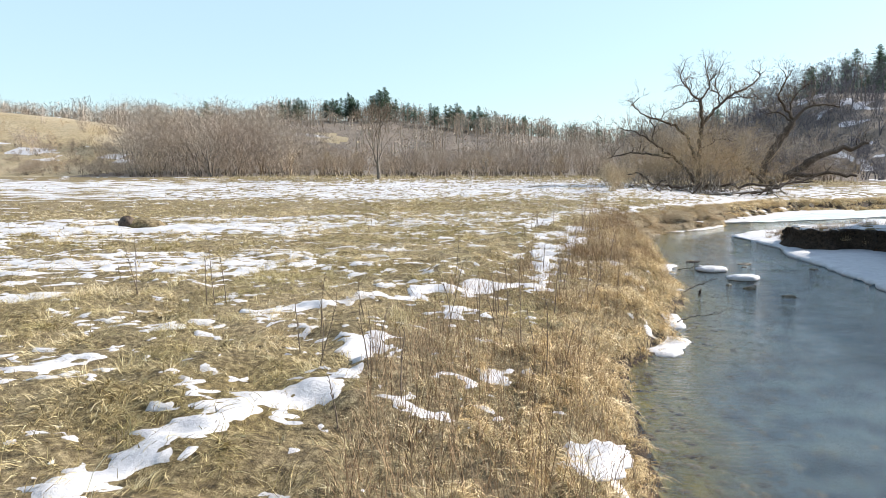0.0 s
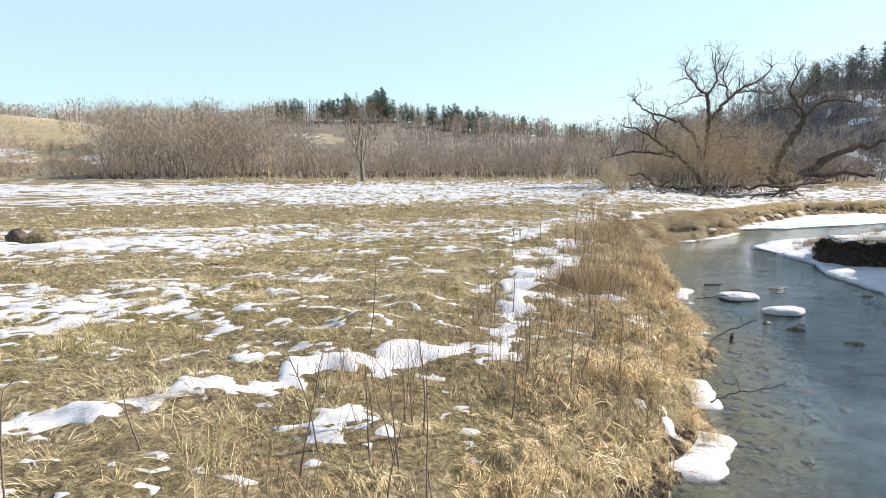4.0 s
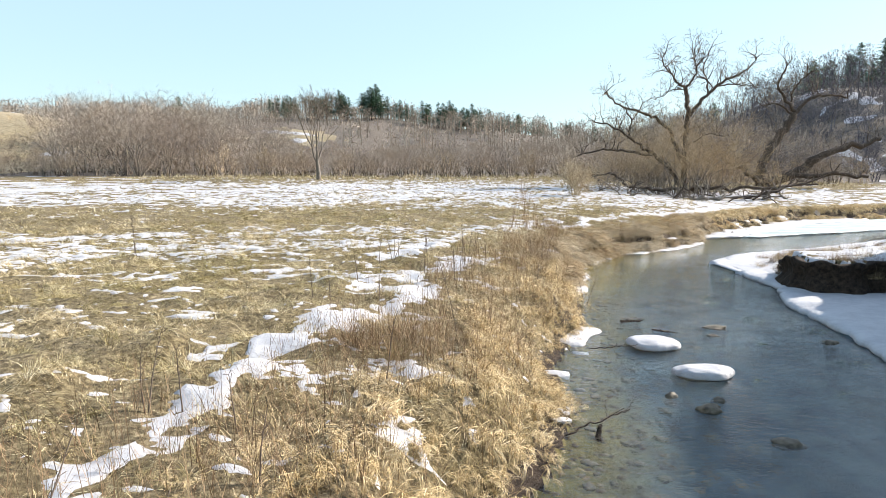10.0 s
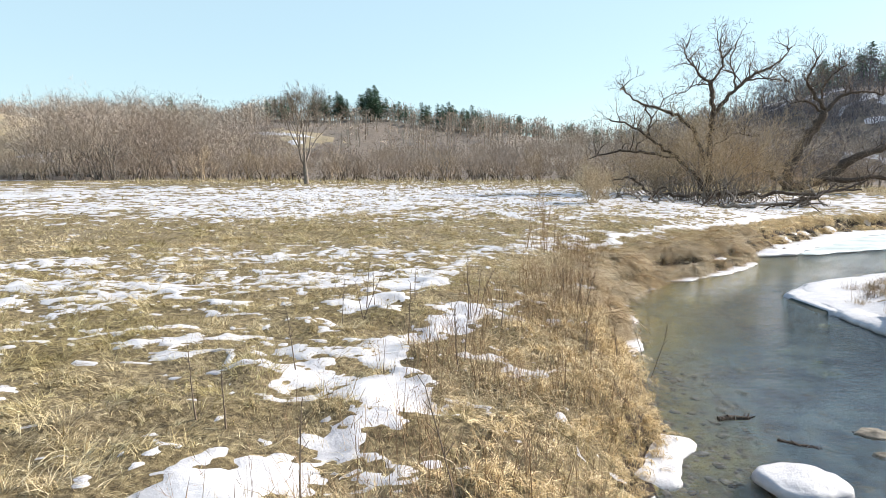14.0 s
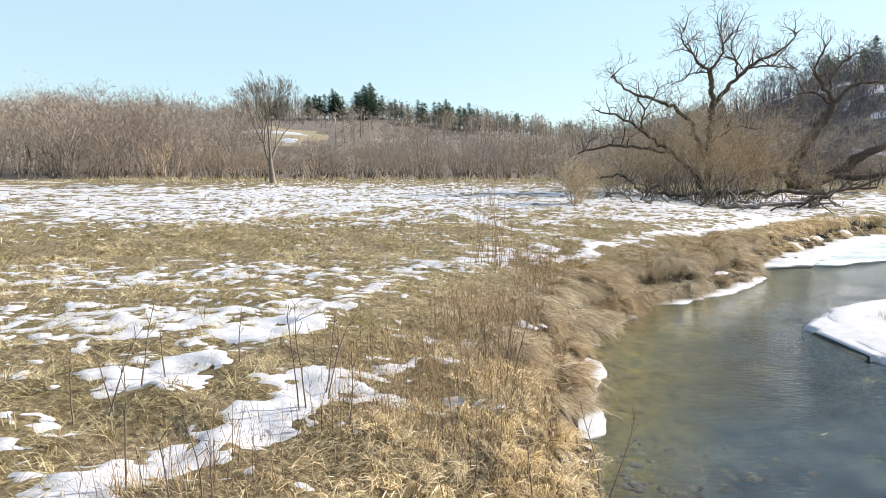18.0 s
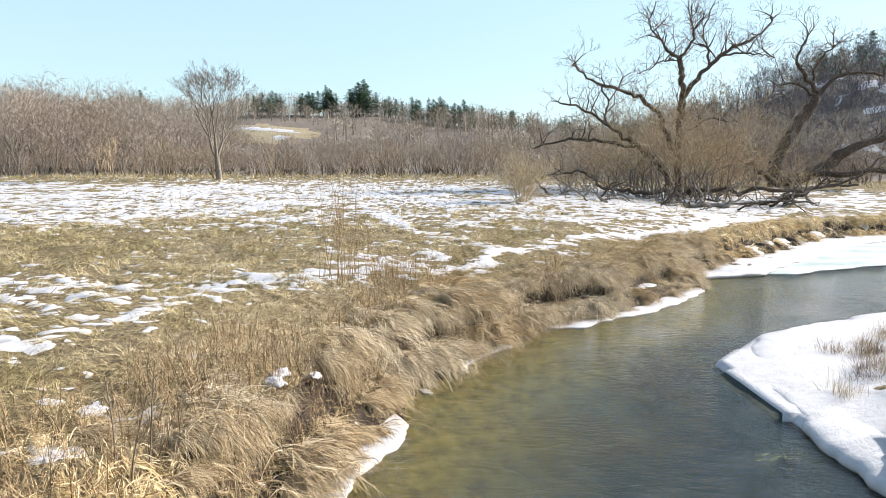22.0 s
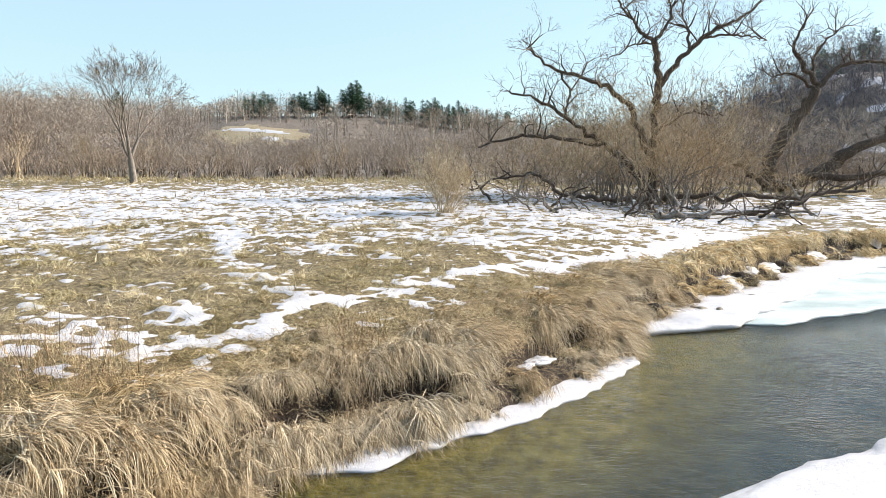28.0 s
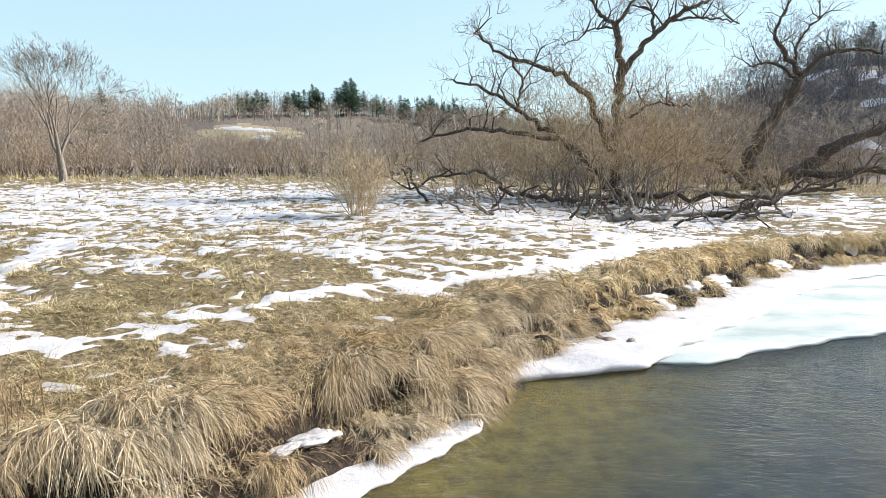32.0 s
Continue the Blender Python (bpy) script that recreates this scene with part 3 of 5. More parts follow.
for k in range(8):
    rng = random.Random(100 + k)
    thick, thin = [], []
    stems = (1, 2, 1, 3, 1, 2, 1, 2)[k]
    for j in range(stems):
        fork(rng, Vector((rng.uniform(-0.4, 0.4), rng.uniform(-0.4, 0.4), -0.3)), Vector((rng.gauss(0, 0.12 * stems), rng.gauss(0, 0.12 * stems), 1)).normalized(), rng.uniform(2.2, 3.0), 0.17, 0, thick, thin, crown(depth=7 if stems < 3 else 6, angle=(18, 46), side=0.8))
    thin = rng.sample(thin, min(len(thin), 2400))
    root = new("bare_tree")
    root.location = (-40 + 6 * k, 104, zat(-40 + 6 * k, 104))
    root.scale = [0.7 if k < 2 else 0.42] * 3
    part("trunk", raw_mesh("trunk", *tubes(thick, 5), MAT["pale_bark"]), root)
    part("crown", raw_mesh("crown", *ribbons(thin, k), MAT["twig_grey" if k % 3 else "twig_red"]), root)
    PROTOS.append(tagged(root, "bare grey-brown tree at the edge of the wood", "tree", "bare trees of the wood edge"))
    print("proto", k, len(thick), len(thin))
for k in range(4):
    rng = random.Random(140 + k)
    thick, thin = [], []
    for s in range(14):
        grow(rng, Vector((rng.uniform(-1.2, 1.2), rng.uniform(-0.8, 0.8), -0.2)), Vector((rng.uniform(-0.5, 0.5), rng.uniform(-0.5, 0.5), 1)).normalized(), rng.uniform(1.6, 3.2), 0.03, 0, thick, thin, habit(levels=3, thin=0.5, wild=0.16, least=0.01, kids=(1.3, 1.2, 1.0), steps=(4, 3, 2, 2), spread=0.55))
    thin = rng.sample(thin, min(len(thin), 1000))
    root = new("bare_shrub", raw_mesh("bare_shrub", *ribbons(thin, k), MAT[("twig_red", "twig_gold", "twig_grey", "twig_gold")[k]]))
    root.location = (-30 + 12 * k, 97, zat(-30 + 12 * k, 97))
    SCRUB.append(tagged(root, "leafless brown thicket shrub at the wood edge", "shrub", "thicket of the wood edge"))
for k in range(4):
    rng = random.Random(160 + k)
    thick, thin = [], []
    fork(rng, Vector((0, 0, -0.5)), Vector((0, 0, 1)), rng.uniform(3.4, 4.4), 0.2, 0, thick, thin, crown(depth=6, split=(1.6, 2, 2.1), angle=(12, 34), ratio=(0.62, 0.85), bend=0.06, lift=0.1, thin=0.07, least=0.022, side=0.7))
    thin = rng.sample(thin, min(len(thin), 800))
    root = new("bare_tree")
    px, py = ((120, 200), (150, 215), (-120, 300), (-60, 330))[k]
    root.location = (px, py, zat(px, py))
    part("trunk", raw_mesh("trunk", *tubes(thick, 4), MAT["pale_bark"]), root)
    part("crown", raw_mesh("crown", *ribbons(thin, k), MAT["twig_grey" if k else "twig_red"]), root)
    FAR.append(tagged(root, "leafless hardwood on the wooded hill", "tree", "hardwoods on the hills"))


def strew(protos, n, seed, spot, size, ok=None):
    rng = random.Random(seed)
    for i in range(n):
        x, y = spot(rng)
        if ok and not ok(x, y):
            continue
        s = rng.uniform(*size)
        c = copy_thing(protos[i % len(protos)], pose(x, y, zat(x, y) - 0.05, 0, 0, rng.uniform(0, 360)))
        c.scale = (s, s, s * rng.uniform(0.9, 1.12))


strew(PROTOS, 90, 5, lambda r: (r.uniform(-85, -28), r.uniform(100, 150)), (0.65, 1.15), lambda x, y: x > -0.5 * y)
strew(PROTOS, 90, 15, lambda r: (r.uniform(-28, 62), r.uniform(96, 150)), (0.32, 0.54))
strew(PROTOS, 22, 16, lambda r: (r.uniform(-48, 26), r.uniform(92.5, 97)), (0.26, 0.42))
strew(SCRUB, 46, 17, lambda r: (r.uniform(-130, -62), r.uniform(112, 185)), (0.5, 1.2), lambda x, y: x < -0.5 * y)
strew(SCRUB, 60, 6, lambda r: (r.uniform(-75, 66), r.uniform(94, 112)), (0.55, 1.05), lambda x, y: x > -0.5 * y)
strew(FAR, 110, 7, lambda r: (r.uniform(64, 260), r.uniform(125, 330)), (0.75, 1.25))


def woods(name, n, m, spot, height, width, mat, label, seed, low=0.0):
    """A far wood as one mesh: stems and crowns of many fine slips."""
    r = np.random.RandomState(seed)
    x, y = spot(r, n)
    n = len(x)
    z = ground_z(x, y)
    h = r.uniform(*height, n) * (0.45 + 1.2 * vnoise(x / 11, y / 30, seed)) * (1 - low * np.exp(-((x / y + 0.02) / 0.3) ** 4))
    X_, Y_, Z_, H_ = [np.repeat(v, m) for v in (x, y, z, h)]
    k = len(X_)
    f = r.uniform(0.05, 1.0, k) ** 0.8
    rad = H_ * 0.3 * np.sqrt(np.clip(1 - (f - 0.55) ** 2 / 0.3, 0.05, 1)) * np.sqrt(r.rand(k))
    a = r.uniform(0, 6.283, k)
    p = np.stack([X_ + rad * np.cos(a), Y_ + rad * np.sin(a), Z_ + f * H_ * 0.85], -1)
    L = H_ * r.uniform(0.07, 0.2, k)
    d = np.stack([np.cos(a) * 0.6, np.sin(a) * 0.6, r.uniform(-0.1, 0.9, k)], -1) + r.normal(0, 0.4, (k, 3))
    d /= np.linalg.norm(d, axis=1, keepdims=True)
    w = r.uniform(*width, k)
    segs = np.concatenate([p, p + d * L[:, None], w[:, None], w[:, None] * 0.3], 1)
    stem = np.stack([x, y, z - 0.3, x + r.normal(0, 0.4, n), y + r.normal(0, 0.4, n), z + h * 0.8, 0.012 * h + width[1], np.full(n, width[0])], -1)
    return tagged(new(name, raw_mesh(name, *ribbons(np.concatenate([segs, stem]), seed), mat)), label, "woods", kind="stuff")


def open_west(r, x0, x1, y0, y1, n, bend=1.0):
    """Places that leave the open hill in the west free."""
    x, y = r.uniform(x0, x1, 3 * n), y0 + (y1 - y0) * r.rand(3 * n) ** bend
    ok = x > -0.5 * y + 4 * vnoise(x / 5, y / 5, 3)
    return x[ok][:n], y[ok][:n]


def grown_shapes(count, seed, stems, keep, o, length, r0, lean):
    """Branching trees of height one, as rows of tapered pieces: the wood and the twigs."""
    shapes = []
    for k in range(count):
        rng = random.Random(seed + k)
        wood, twig = [], []
        for j in range(stems[k % len(stems)]):
            fork(rng, Vector((rng.gauss(0, 0.25), rng.gauss(0, 0.25), -0.2)), Vector((rng.gauss(0, lean), rng.gauss(0, lean), 1)).normalized(), length * rng.uniform(0.8, 1.1), r0, 0, wood, twig, o)
        twig = np.array(rng.sample(twig, min(len(twig), keep)))
        wood = np.array(wood)
        top = np.percentile(twig[:, 5], 98)
        shapes.append((wood / top, twig / top))
    return shapes


def grove(name, shapes, x, y, height, bark, twigs, label, seed, thick=0.011):
    """Many grown trees joined in one far wood."""
    r = np.random.RandomState(seed)
    z = ground_z(x, y)
    woods_, twigs_ = [], []
    for i in range(len(x)):
        h, a = height[i], r.uniform(0, 6.283)
        turn = np.array([[math.cos(a), -math.sin(a), 0], [math.sin(a), math.cos(a), 0], [0, 0, 1]]) * np.array([[r.uniform(0.9, 1.3)], [1.0], [1.0]])
        for rows, out, least in ((shapes[i % len(shapes)][0], woods_, 0.02), (shapes[i % len(shapes)][1], twigs_, thick)):
            if len(rows):
                q = rows * h
                q = np.concatenate([q[:, :3] @ turn.T + (x[i], y[i], z[i]), q[:, 3:6] @ turn.T + (x[i], y[i], z[i]), np.maximum(q[:, 6:], (least, least * 0.5))], 1)
                out.append(q)
    wood, twig = np.concatenate(woods_), np.concatenate(twigs_)
    me = raw_mesh(name, *ribbons(np.concatenate([wood, twig]), seed), bark)
    me.materials.append(twigs)
    me.polygons.foreach_set("material_index", np.repeat([0, 1], [len(wood), len(twig)]).astype(np.int32))
    return tagged(new(name, me), label, "woods", kind="stuff")


OPEN_CROWN = grown_shapes(8, 1200, (1, 2, 1, 3, 2), 1300, crown(depth=7, angle=(18, 48), ratio=(0.72, 0.95), thin=0.045, side=0.8), 2.2, 0.16, 0.2)
BRUSHY = grown_shapes(5, 1260, (7, 9, 6), 460, crown(depth=4, split=(2.4, 2.1), angle=(18, 50), thin=0.028, side=0.8), 0.9, 0.045, 0.35)
SLENDER = grown_shapes(5, 1300, (1, 1, 2), 560, crown(depth=6, split=(1.7, 2, 2.1), angle=(12, 36), ratio=(0.64, 0.88), bend=0.07, lift=0.09, thin=0.05, side=0.7), 2.6, 0.13, 0.08)
r = np.random.RandomState(70)
hy_ = r.uniform(98, 150, 120)
grove("hill_brush", BRUSHY, -r.uniform(0.5, 0.72, 120) * hy_, hy_, r.uniform(0.8, 2.6, 120), MAT["twig_dark"], MAT["twig_red"], "low brown brush at the foot of the open hill", 76)
x, y = open_west(r, -70, 60, 95.5, 122, 190, 1.4)
grove("thicket", BRUSHY, x, y, r.uniform(1.6, 3.6, len(x)), MAT["twig_dark"], MAT["twig_red"], "low grey-brown thicket of leafless brush along the wood edge", 71)
x, y = open_west(r, -105, 64, 99, 190, 200, 1.3)
low = 1 - 0.5 * np.exp(-((x / y + 0.02) / 0.3) ** 4)
grove("wood_edge", OPEN_CROWN, x, y, r.uniform(5.5, 9.5, len(x)) * (0.75 + 0.5 * vnoise(x / 13, y / 30, 72)) * low, MAT["twig_grey"], MAT["twig_far_haze"], "grey-brown leafless wood behind the meadow", 72, 0.014)
x, y = open_west(r, -85, -30, 104, 165, 70)
grove("west_woods", OPEN_CROWN, x, y, r.uniform(8.0, 12.0, len(x)), MAT["twig_dark"], MAT["twig_far_haze"], "taller leafless wood beside the open hill", 75, 0.013)


def ridge_spots(r, n):
    x, y = r.uniform(-420, 260, 2 * n), 300 + 260 * np.sqrt(r.rand(2 * n))
    ok = (((x + 91) / 38) ** 2 + ((y - 402) / 27) ** 2 > 1) & ~((np.abs(x / y + 0.226) < 0.09) & (y < 425))
    return x[ok][:n], y[ok][:n]


woods("ridge_woods", 1900, 42, ridge_spots, (10, 14.5), (0.08, 0.2), MAT["twig_far_haze"], "leafless woods covering the far ridge", 73)
woods("hill_woods", 420, 100, lambda r, n: (r.uniform(90, 300, n), r.uniform(130, 360, n)), (5, 8.5), (0.025, 0.06), MAT["twig_hill_shade"], "dense leafless woods over the top of the hill", 74)
r = np.random.RandomState(78)
x, y = r.uniform(58, 122, 210), r.uniform(108, 215, 210)
grove("slope_woods", SLENDER, x, y, r.uniform(6.0, 10.5, 210), MAT["twig_hill_shade"], MAT["twig_hill_shade"], "slender leafless trees on the steep shaded slope", 78, 0.022)
x, y = r.uniform(56, 100, 260), r.uniform(100, 190, 260)
grove("slope_brush", BRUSHY, x, y, r.uniform(1.5, 4.0, 260), MAT["twig_hill_shade"], MAT["twig_hill_shade"], "leafless underbrush on the steep shaded slope", 79, 0.016)

# the great willow at the bend
def limb(points, r0, r1, thick, rng):
    """A crooked bough through the points."""
    pts = [Vector(p) for p in points]
    fine = []
    for i in range(len(pts) - 1):
        a, b, c, d = pts[max(i - 1, 0)], pts[i], pts[i + 1], pts[min(i + 2, len(pts) - 1)]
        for j in range(6):
            t = j / 6
            p = 0.5 * ((2 * b) + (c - a) * t + (2 * a - 5 * b + 4 * c - d) * t * t + (3 * b - a - 3 * c + d) * t ** 3)
            k = 0.0 if not fine else 0.085 * (c - b).length / 2.5
            fine.append(p + Vector((rng.gauss(0, k), rng.gauss(0, k), rng.gauss(0, k))))
    fine.append(pts[-1])
    n = len(fine) - 1
    for i in range(n):
        ra, rb = r0 + (r1 - r0) * i / n, r0 + (r1 - r0) * (i + 1) / n
        thick.append((*fine[i], *fine[i + 1], ra, rb))
    return fine


def bough(rows, sides, rng):
    """One unbroken tube through a run of joined pieces, with a knotty skin."""
    pts = [Vector(r[:3]) for r in rows] + [Vector(rows[-1][3:6])]
    rad = [r[6] for r in rows] + [rows[-1][7]]
    co, u = [], None
    for i, p in enumerate(pts):
        d = (pts[min(i + 1, len(pts) - 1)] - pts[max(i - 1, 0)]).normalized()
        u = (u - d * u.dot(d)).normalized() if u else d.orthogonal().normalized()
        v = d.cross(u)
        for k in range(sides):
            a = k * 6.2832 / sides
            q = p + (u * math.cos(a) + v * math.sin(a)) * rad[i] * rng.uniform(0.8, 1.15)
            co.append(q[:])
    n = len(pts)
    quads = [(i * sides + k, i * sides + (k + 1) % sides, (i + 1) * sides + (k + 1) % sides, (i + 1) * sides + k) for i in range(n - 1) for k in range(sides)]
    return np.array(co), np.array(quads)


def willow(at, limbs, seed, label, shoots, shoot_mat):
    rng = random.Random(seed)
    thick, thin, boughs, brush = [], [], [], []
    spray = crown(depth=4, split=(2.3, 2.1), angle=(20, 52), ratio=(0.68, 0.95), bend=0.2, lift=0.1, thin=0.03, least=0.0085, side=0.6)
    fine_spray = crown(depth=3, split=(2.3, 2.1), angle=(20, 55), ratio=(0.7, 0.95), bend=0.22, lift=0.09, thin=0.03, least=0.006, side=0.9)
    for pts, r0, r1, sprout in limbs:
        run = []
        fine = limb(pts, r0 * 0.85, r1, run, rng)
        boughs.append(bough(run, 9, rng))
        for k in range(sprout // 2 + 1):
            i = rng.randrange(len(fine) // 3, len(fine))
            d = Vector((rng.uniform(-1, 1), rng.uniform(-1, 1), rng.uniform(0.2, 1.4))).normalized()
            fork(rng, fine[i], d, rng.uniform(0.8, 1.2), 0.06, 0, thick, thin, spray)
        for k in range(int(sprout * 2.6)):
            i = rng.randrange(len(fine) // 3, len(fine))
            d = Vector((rng.uniform(-1, 1), rng.uniform(-1, 1), rng.uniform(-0.2, 1.3))).normalized()
            fork(rng, fine[i], d, rng.uniform(0.5, 0.9), 0.03, 0, thick, thin, fine_spray)
    # a thicket of young stems round the trunk
    stems, clumps = [], []
    for k in range(30):
        a, rr = rng.uniform(0, 6.283), 7.5 * rng.random() ** 0.6
        px = math.cos(a) * rr * 1.3 - 0.6
        clumps.append((px, math.sin(a) * rr * 0.5 - 1.0, max(2.6, 14.0 - 1.0 * abs(px + 0.3)) * rng.uniform(0.5, 1.0), rng.uniform(0.3, 1.0)))
    for k in range(shoots):
        cx, cy, ch, cr = clumps[k % len(clumps)]
        p = Vector((cx + rng.gauss(0, cr), cy + rng.gauss(0, cr * 0.7), -0.2))
        tall = max(1.4, rng.uniform(0.55, 1.0) * ch)
        fork(rng, p, Vector((rng.gauss(0, 0.3), rng.gauss(0, 0.3), 1)).normalized(), tall * 0.26, 0.012 + 0.006 * tall, 0, stems, brush, crown(depth=6, split=(2, 2.0, 1.9), angle=(14, 46), ratio=(0.72, 0.95), bend=0.2, lift=0.08, thin=0.02, least=0.0075, side=0.7))
    print("willow", len(thick), len(thin), len(brush))
    root = new("willow_tree")
    root.location = at
    for k, (co, q) in enumerate(boughs):
        part("trunk" if k == 0 else "bough", raw_mesh("bough", co, q, MAT["bark"]), root)
    tagged(part("branchwork", raw_mesh("branchwork", *tubes(thick, 5), MAT["bark"]), root), kind="stuff")
    tagged(part("sapling_growth", raw_mesh("sapling_growth", *tubes(stems, 5), MAT["pale_bark"]), root, "pale young stems rising round the trunk"), kind="stuff")
    tagged(part("twig_growth", raw_mesh("twig_growth", *ribbons(thin, seed), MAT["twig_willow"]), root), kind="stuff")
    tagged(part("shoot_growth", raw_mesh("shoot_growth", *ribbons(brush, seed), shoot_mat), root, "thicket of golden-brown shoots round the trunk"), kind="stuff")
    return tagged(root, label, "tree", "old willows")


W1 = [([(0, 0, -0.3), (0.15, 0, 3), (0.0, 0, 6), (0.3, 0, 8.5), (0.0, 0, 10.3), (-0.2, 0, 11.5)], 0.4, 0.2, 6),
      ([(-0.2, 0, 11.5), (-1.0, 0.3, 12.1), (-1.5, 0.2, 12.8), (-2.1, 0.4, 13.6), (-2.6, 0.4, 14.5), (-2.2, 0.5, 15.2)], 0.17, 0.035, 10),
      ([(-0.2, 0, 11.5), (0.6, -0.2, 12.5), (0.9, 0.2, 13.8), (0.7, 0.3, 14.6), (1.1, 0.3, 15.3)], 0.14, 0.035, 9),
      ([(0.3, 0, 8.4), (1.1, -0.2, 9.6), (2.1, -0.3, 10.8), (3.9, 0, 12.3), (5.2, 0, 12.9), (6.5, 0.2, 13.9), (7.3, 0.3, 15.0)], 0.27, 0.035, 11),
      ([(2.1, -0.3, 10.8), (2.0, 0, 12.2), (1.7, 0.3, 13.5), (2.1, 0.3, 14.9)], 0.13, 0.035, 7),
      ([(3.2, 0, 11.7), (4.4, -0.4, 11.8), (5.8, -0.6, 11.7), (7.0, -0.6, 11.4)], 0.11, 0.04, 6),
      ([(-0.1, 0.2, 11.3), (-1.5, 0.2, 11.2), (-3.2, 0, 10.2)], 0.1, 0.03, 5),
      ([(-0.3, -0.3, 3.5), (-1.5, -0.7, 6.2), (-2.9, -1, 7.7), (-4.9, -1.2, 8.7), (-6.8, -1.2, 9.3), (-8.8, -1, 10.7)], 0.3, 0.06, 10),
      ([(-6.6, -1.2, 9.2), (-5.9, -1, 7.5), (-6.3, -1, 5.9)], 0.1, 0.07, 3),
      ([(-0.5, -0.4, 1.0), (-2.2, -1, 3.0), (-3.9, -1.6, 4.4), (-5.9, -2, 5.6), (-7.8, -2.2, 7.0), (-10, -2.2, 7.7)], 0.3, 0.06, 9),
      ([(-3.9, -1.6, 4.2), (-7.5, -3, 4.6), (-9.6, -3, 4.6), (-12, -3, 3.9)], 0.2, 0.06, 8),
      ([(-0.5, -1, 0.4), (-4, -3.4, 0.5), (-6.6, -4, 0.8), (-8.3, -4.3, 2.0), (-10, -4.6, 2.0), (-12.4, -5, 1.1)], 0.2, 0.05, 8),
      ([(0.3, -0.3, 5.2), (2.0, -0.8, 6.4), (4.2, -1.0, 6.2)], 0.13, 0.04, 6),
      ([(0.5, -1, 0.3), (4, -4, 0.7), (8.5, -4.5, 0.8), (12, -4.5, 1.9)], 0.24, 0.08, 4)]
W2 = [([(0, 0, -0.3), (0.5, 0, 3.4), (2.0, 0, 6), (3.6, 0, 8.7)], 0.8, 0.42, 6),
      ([(3.6, 0, 8.7), (2.2, 0, 11), (1.5, 0, 12), (2.4, 0, 14.6)], 0.3, 0.08, 10),
      ([(3.6, 0, 8.7), (5.4, 0.3, 10.4), (7.6, 0, 11), (10, 0, 10.6)], 0.3, 0.08, 10),
      ([(3.6, 0, 8.7), (3.4, 0.3, 11.4), (5, 0.2, 13.4)], 0.2, 0.06, 8),
      ([(3.6, 0, 8.7), (1.4, -0.3, 9.8), (-0.4, -0.4, 9.6)], 0.18, 0.06, 6),
      ([(0.2, -0.5, 0), (4, -1.5, 2.0), (8, -2, 4.2), (13, -2, 5.6)], 0.8, 0.25, 12),
      ([(0, -0.5, 0.2), (-3.5, -2, 2.2), (-6, -2.5, 3.4)], 0.4, 0.1, 8),
      ([(0.3, -1, 0.6), (4, -6, 1.4), (8, -8, 1.2)], 0.4, 0.15, 6)]
w1 = willow((31.2, 78.4, zat(31.2, 78.4)), W1, 21, "huge old willow with bare forked limbs and golden twigs", 160, MAT["twig_gold"])
w1.scale = (1, 1, 0.94)
w2 = willow((45, 90, zat(45, 90)), W2, 22, "leaning old willow with thick dark broken trunks", 40, MAT["twig_dark"])

# round shrub at the edge of the snow, and the lone tree
rng = random.Random(8)
thick, thin = [], []
MAT["twig_pale"] = island_mat("pale_twigs", [(0.0, (0.3, 0.225, 0.14)), (0.5, (0.5, 0.395, 0.26)), (1.0, (0.66, 0.55, 0.39))])
for k in range(22):
    grow(rng, Vector((rng.uniform(-0.3, 0.3), rng.uniform(-0.3, 0.3), -0.1)), Vector((rng.gauss(0, 0.55), rng.gauss(0, 0.55), 1)).normalized(), rng.uniform(1.2, 2.5), 0.03, 0, thick, thin, habit(levels=3, thin=0.5, wild=0.15, least=0.006, kids=(1.8, 1.6, 1.2), steps=(5, 4, 3, 2), spread=0.6, clear=0.2))
tree_thing("willow_shrub", (17.1, 64.4, zat(17.1, 64.4)), None, thin, None, MAT["twig_pale"], "round leafless tan shrub at the edge of the snow", "shrub")
rng = random.Random(11)
thick, thin = [], []
fork(rng, Vector((0, 0, -0.3)), Vector((0.05, 0, 1)).normalized(), 2.3, 0.33, 0, thick, thin, crown(depth=8, split=(4, 2.5, 2.3, 2.2), angle=(12, 33), ratio=(0.76, 0.92), bend=0.08, lift=0.07, least=0.011, side=1.0))
top_ = max(q[5] for q in thin)
lone = tree_thing("bare_tree", (-8.8, 88, zat(-8.8, 88)), thick, thin, MAT["pale_bark"], MAT["twig_willow"], "tall bare tree with a spreading tan crown", "tree")
lone.scale = (10.9 / top_, 10.9 / top_, 11.1 / top_)


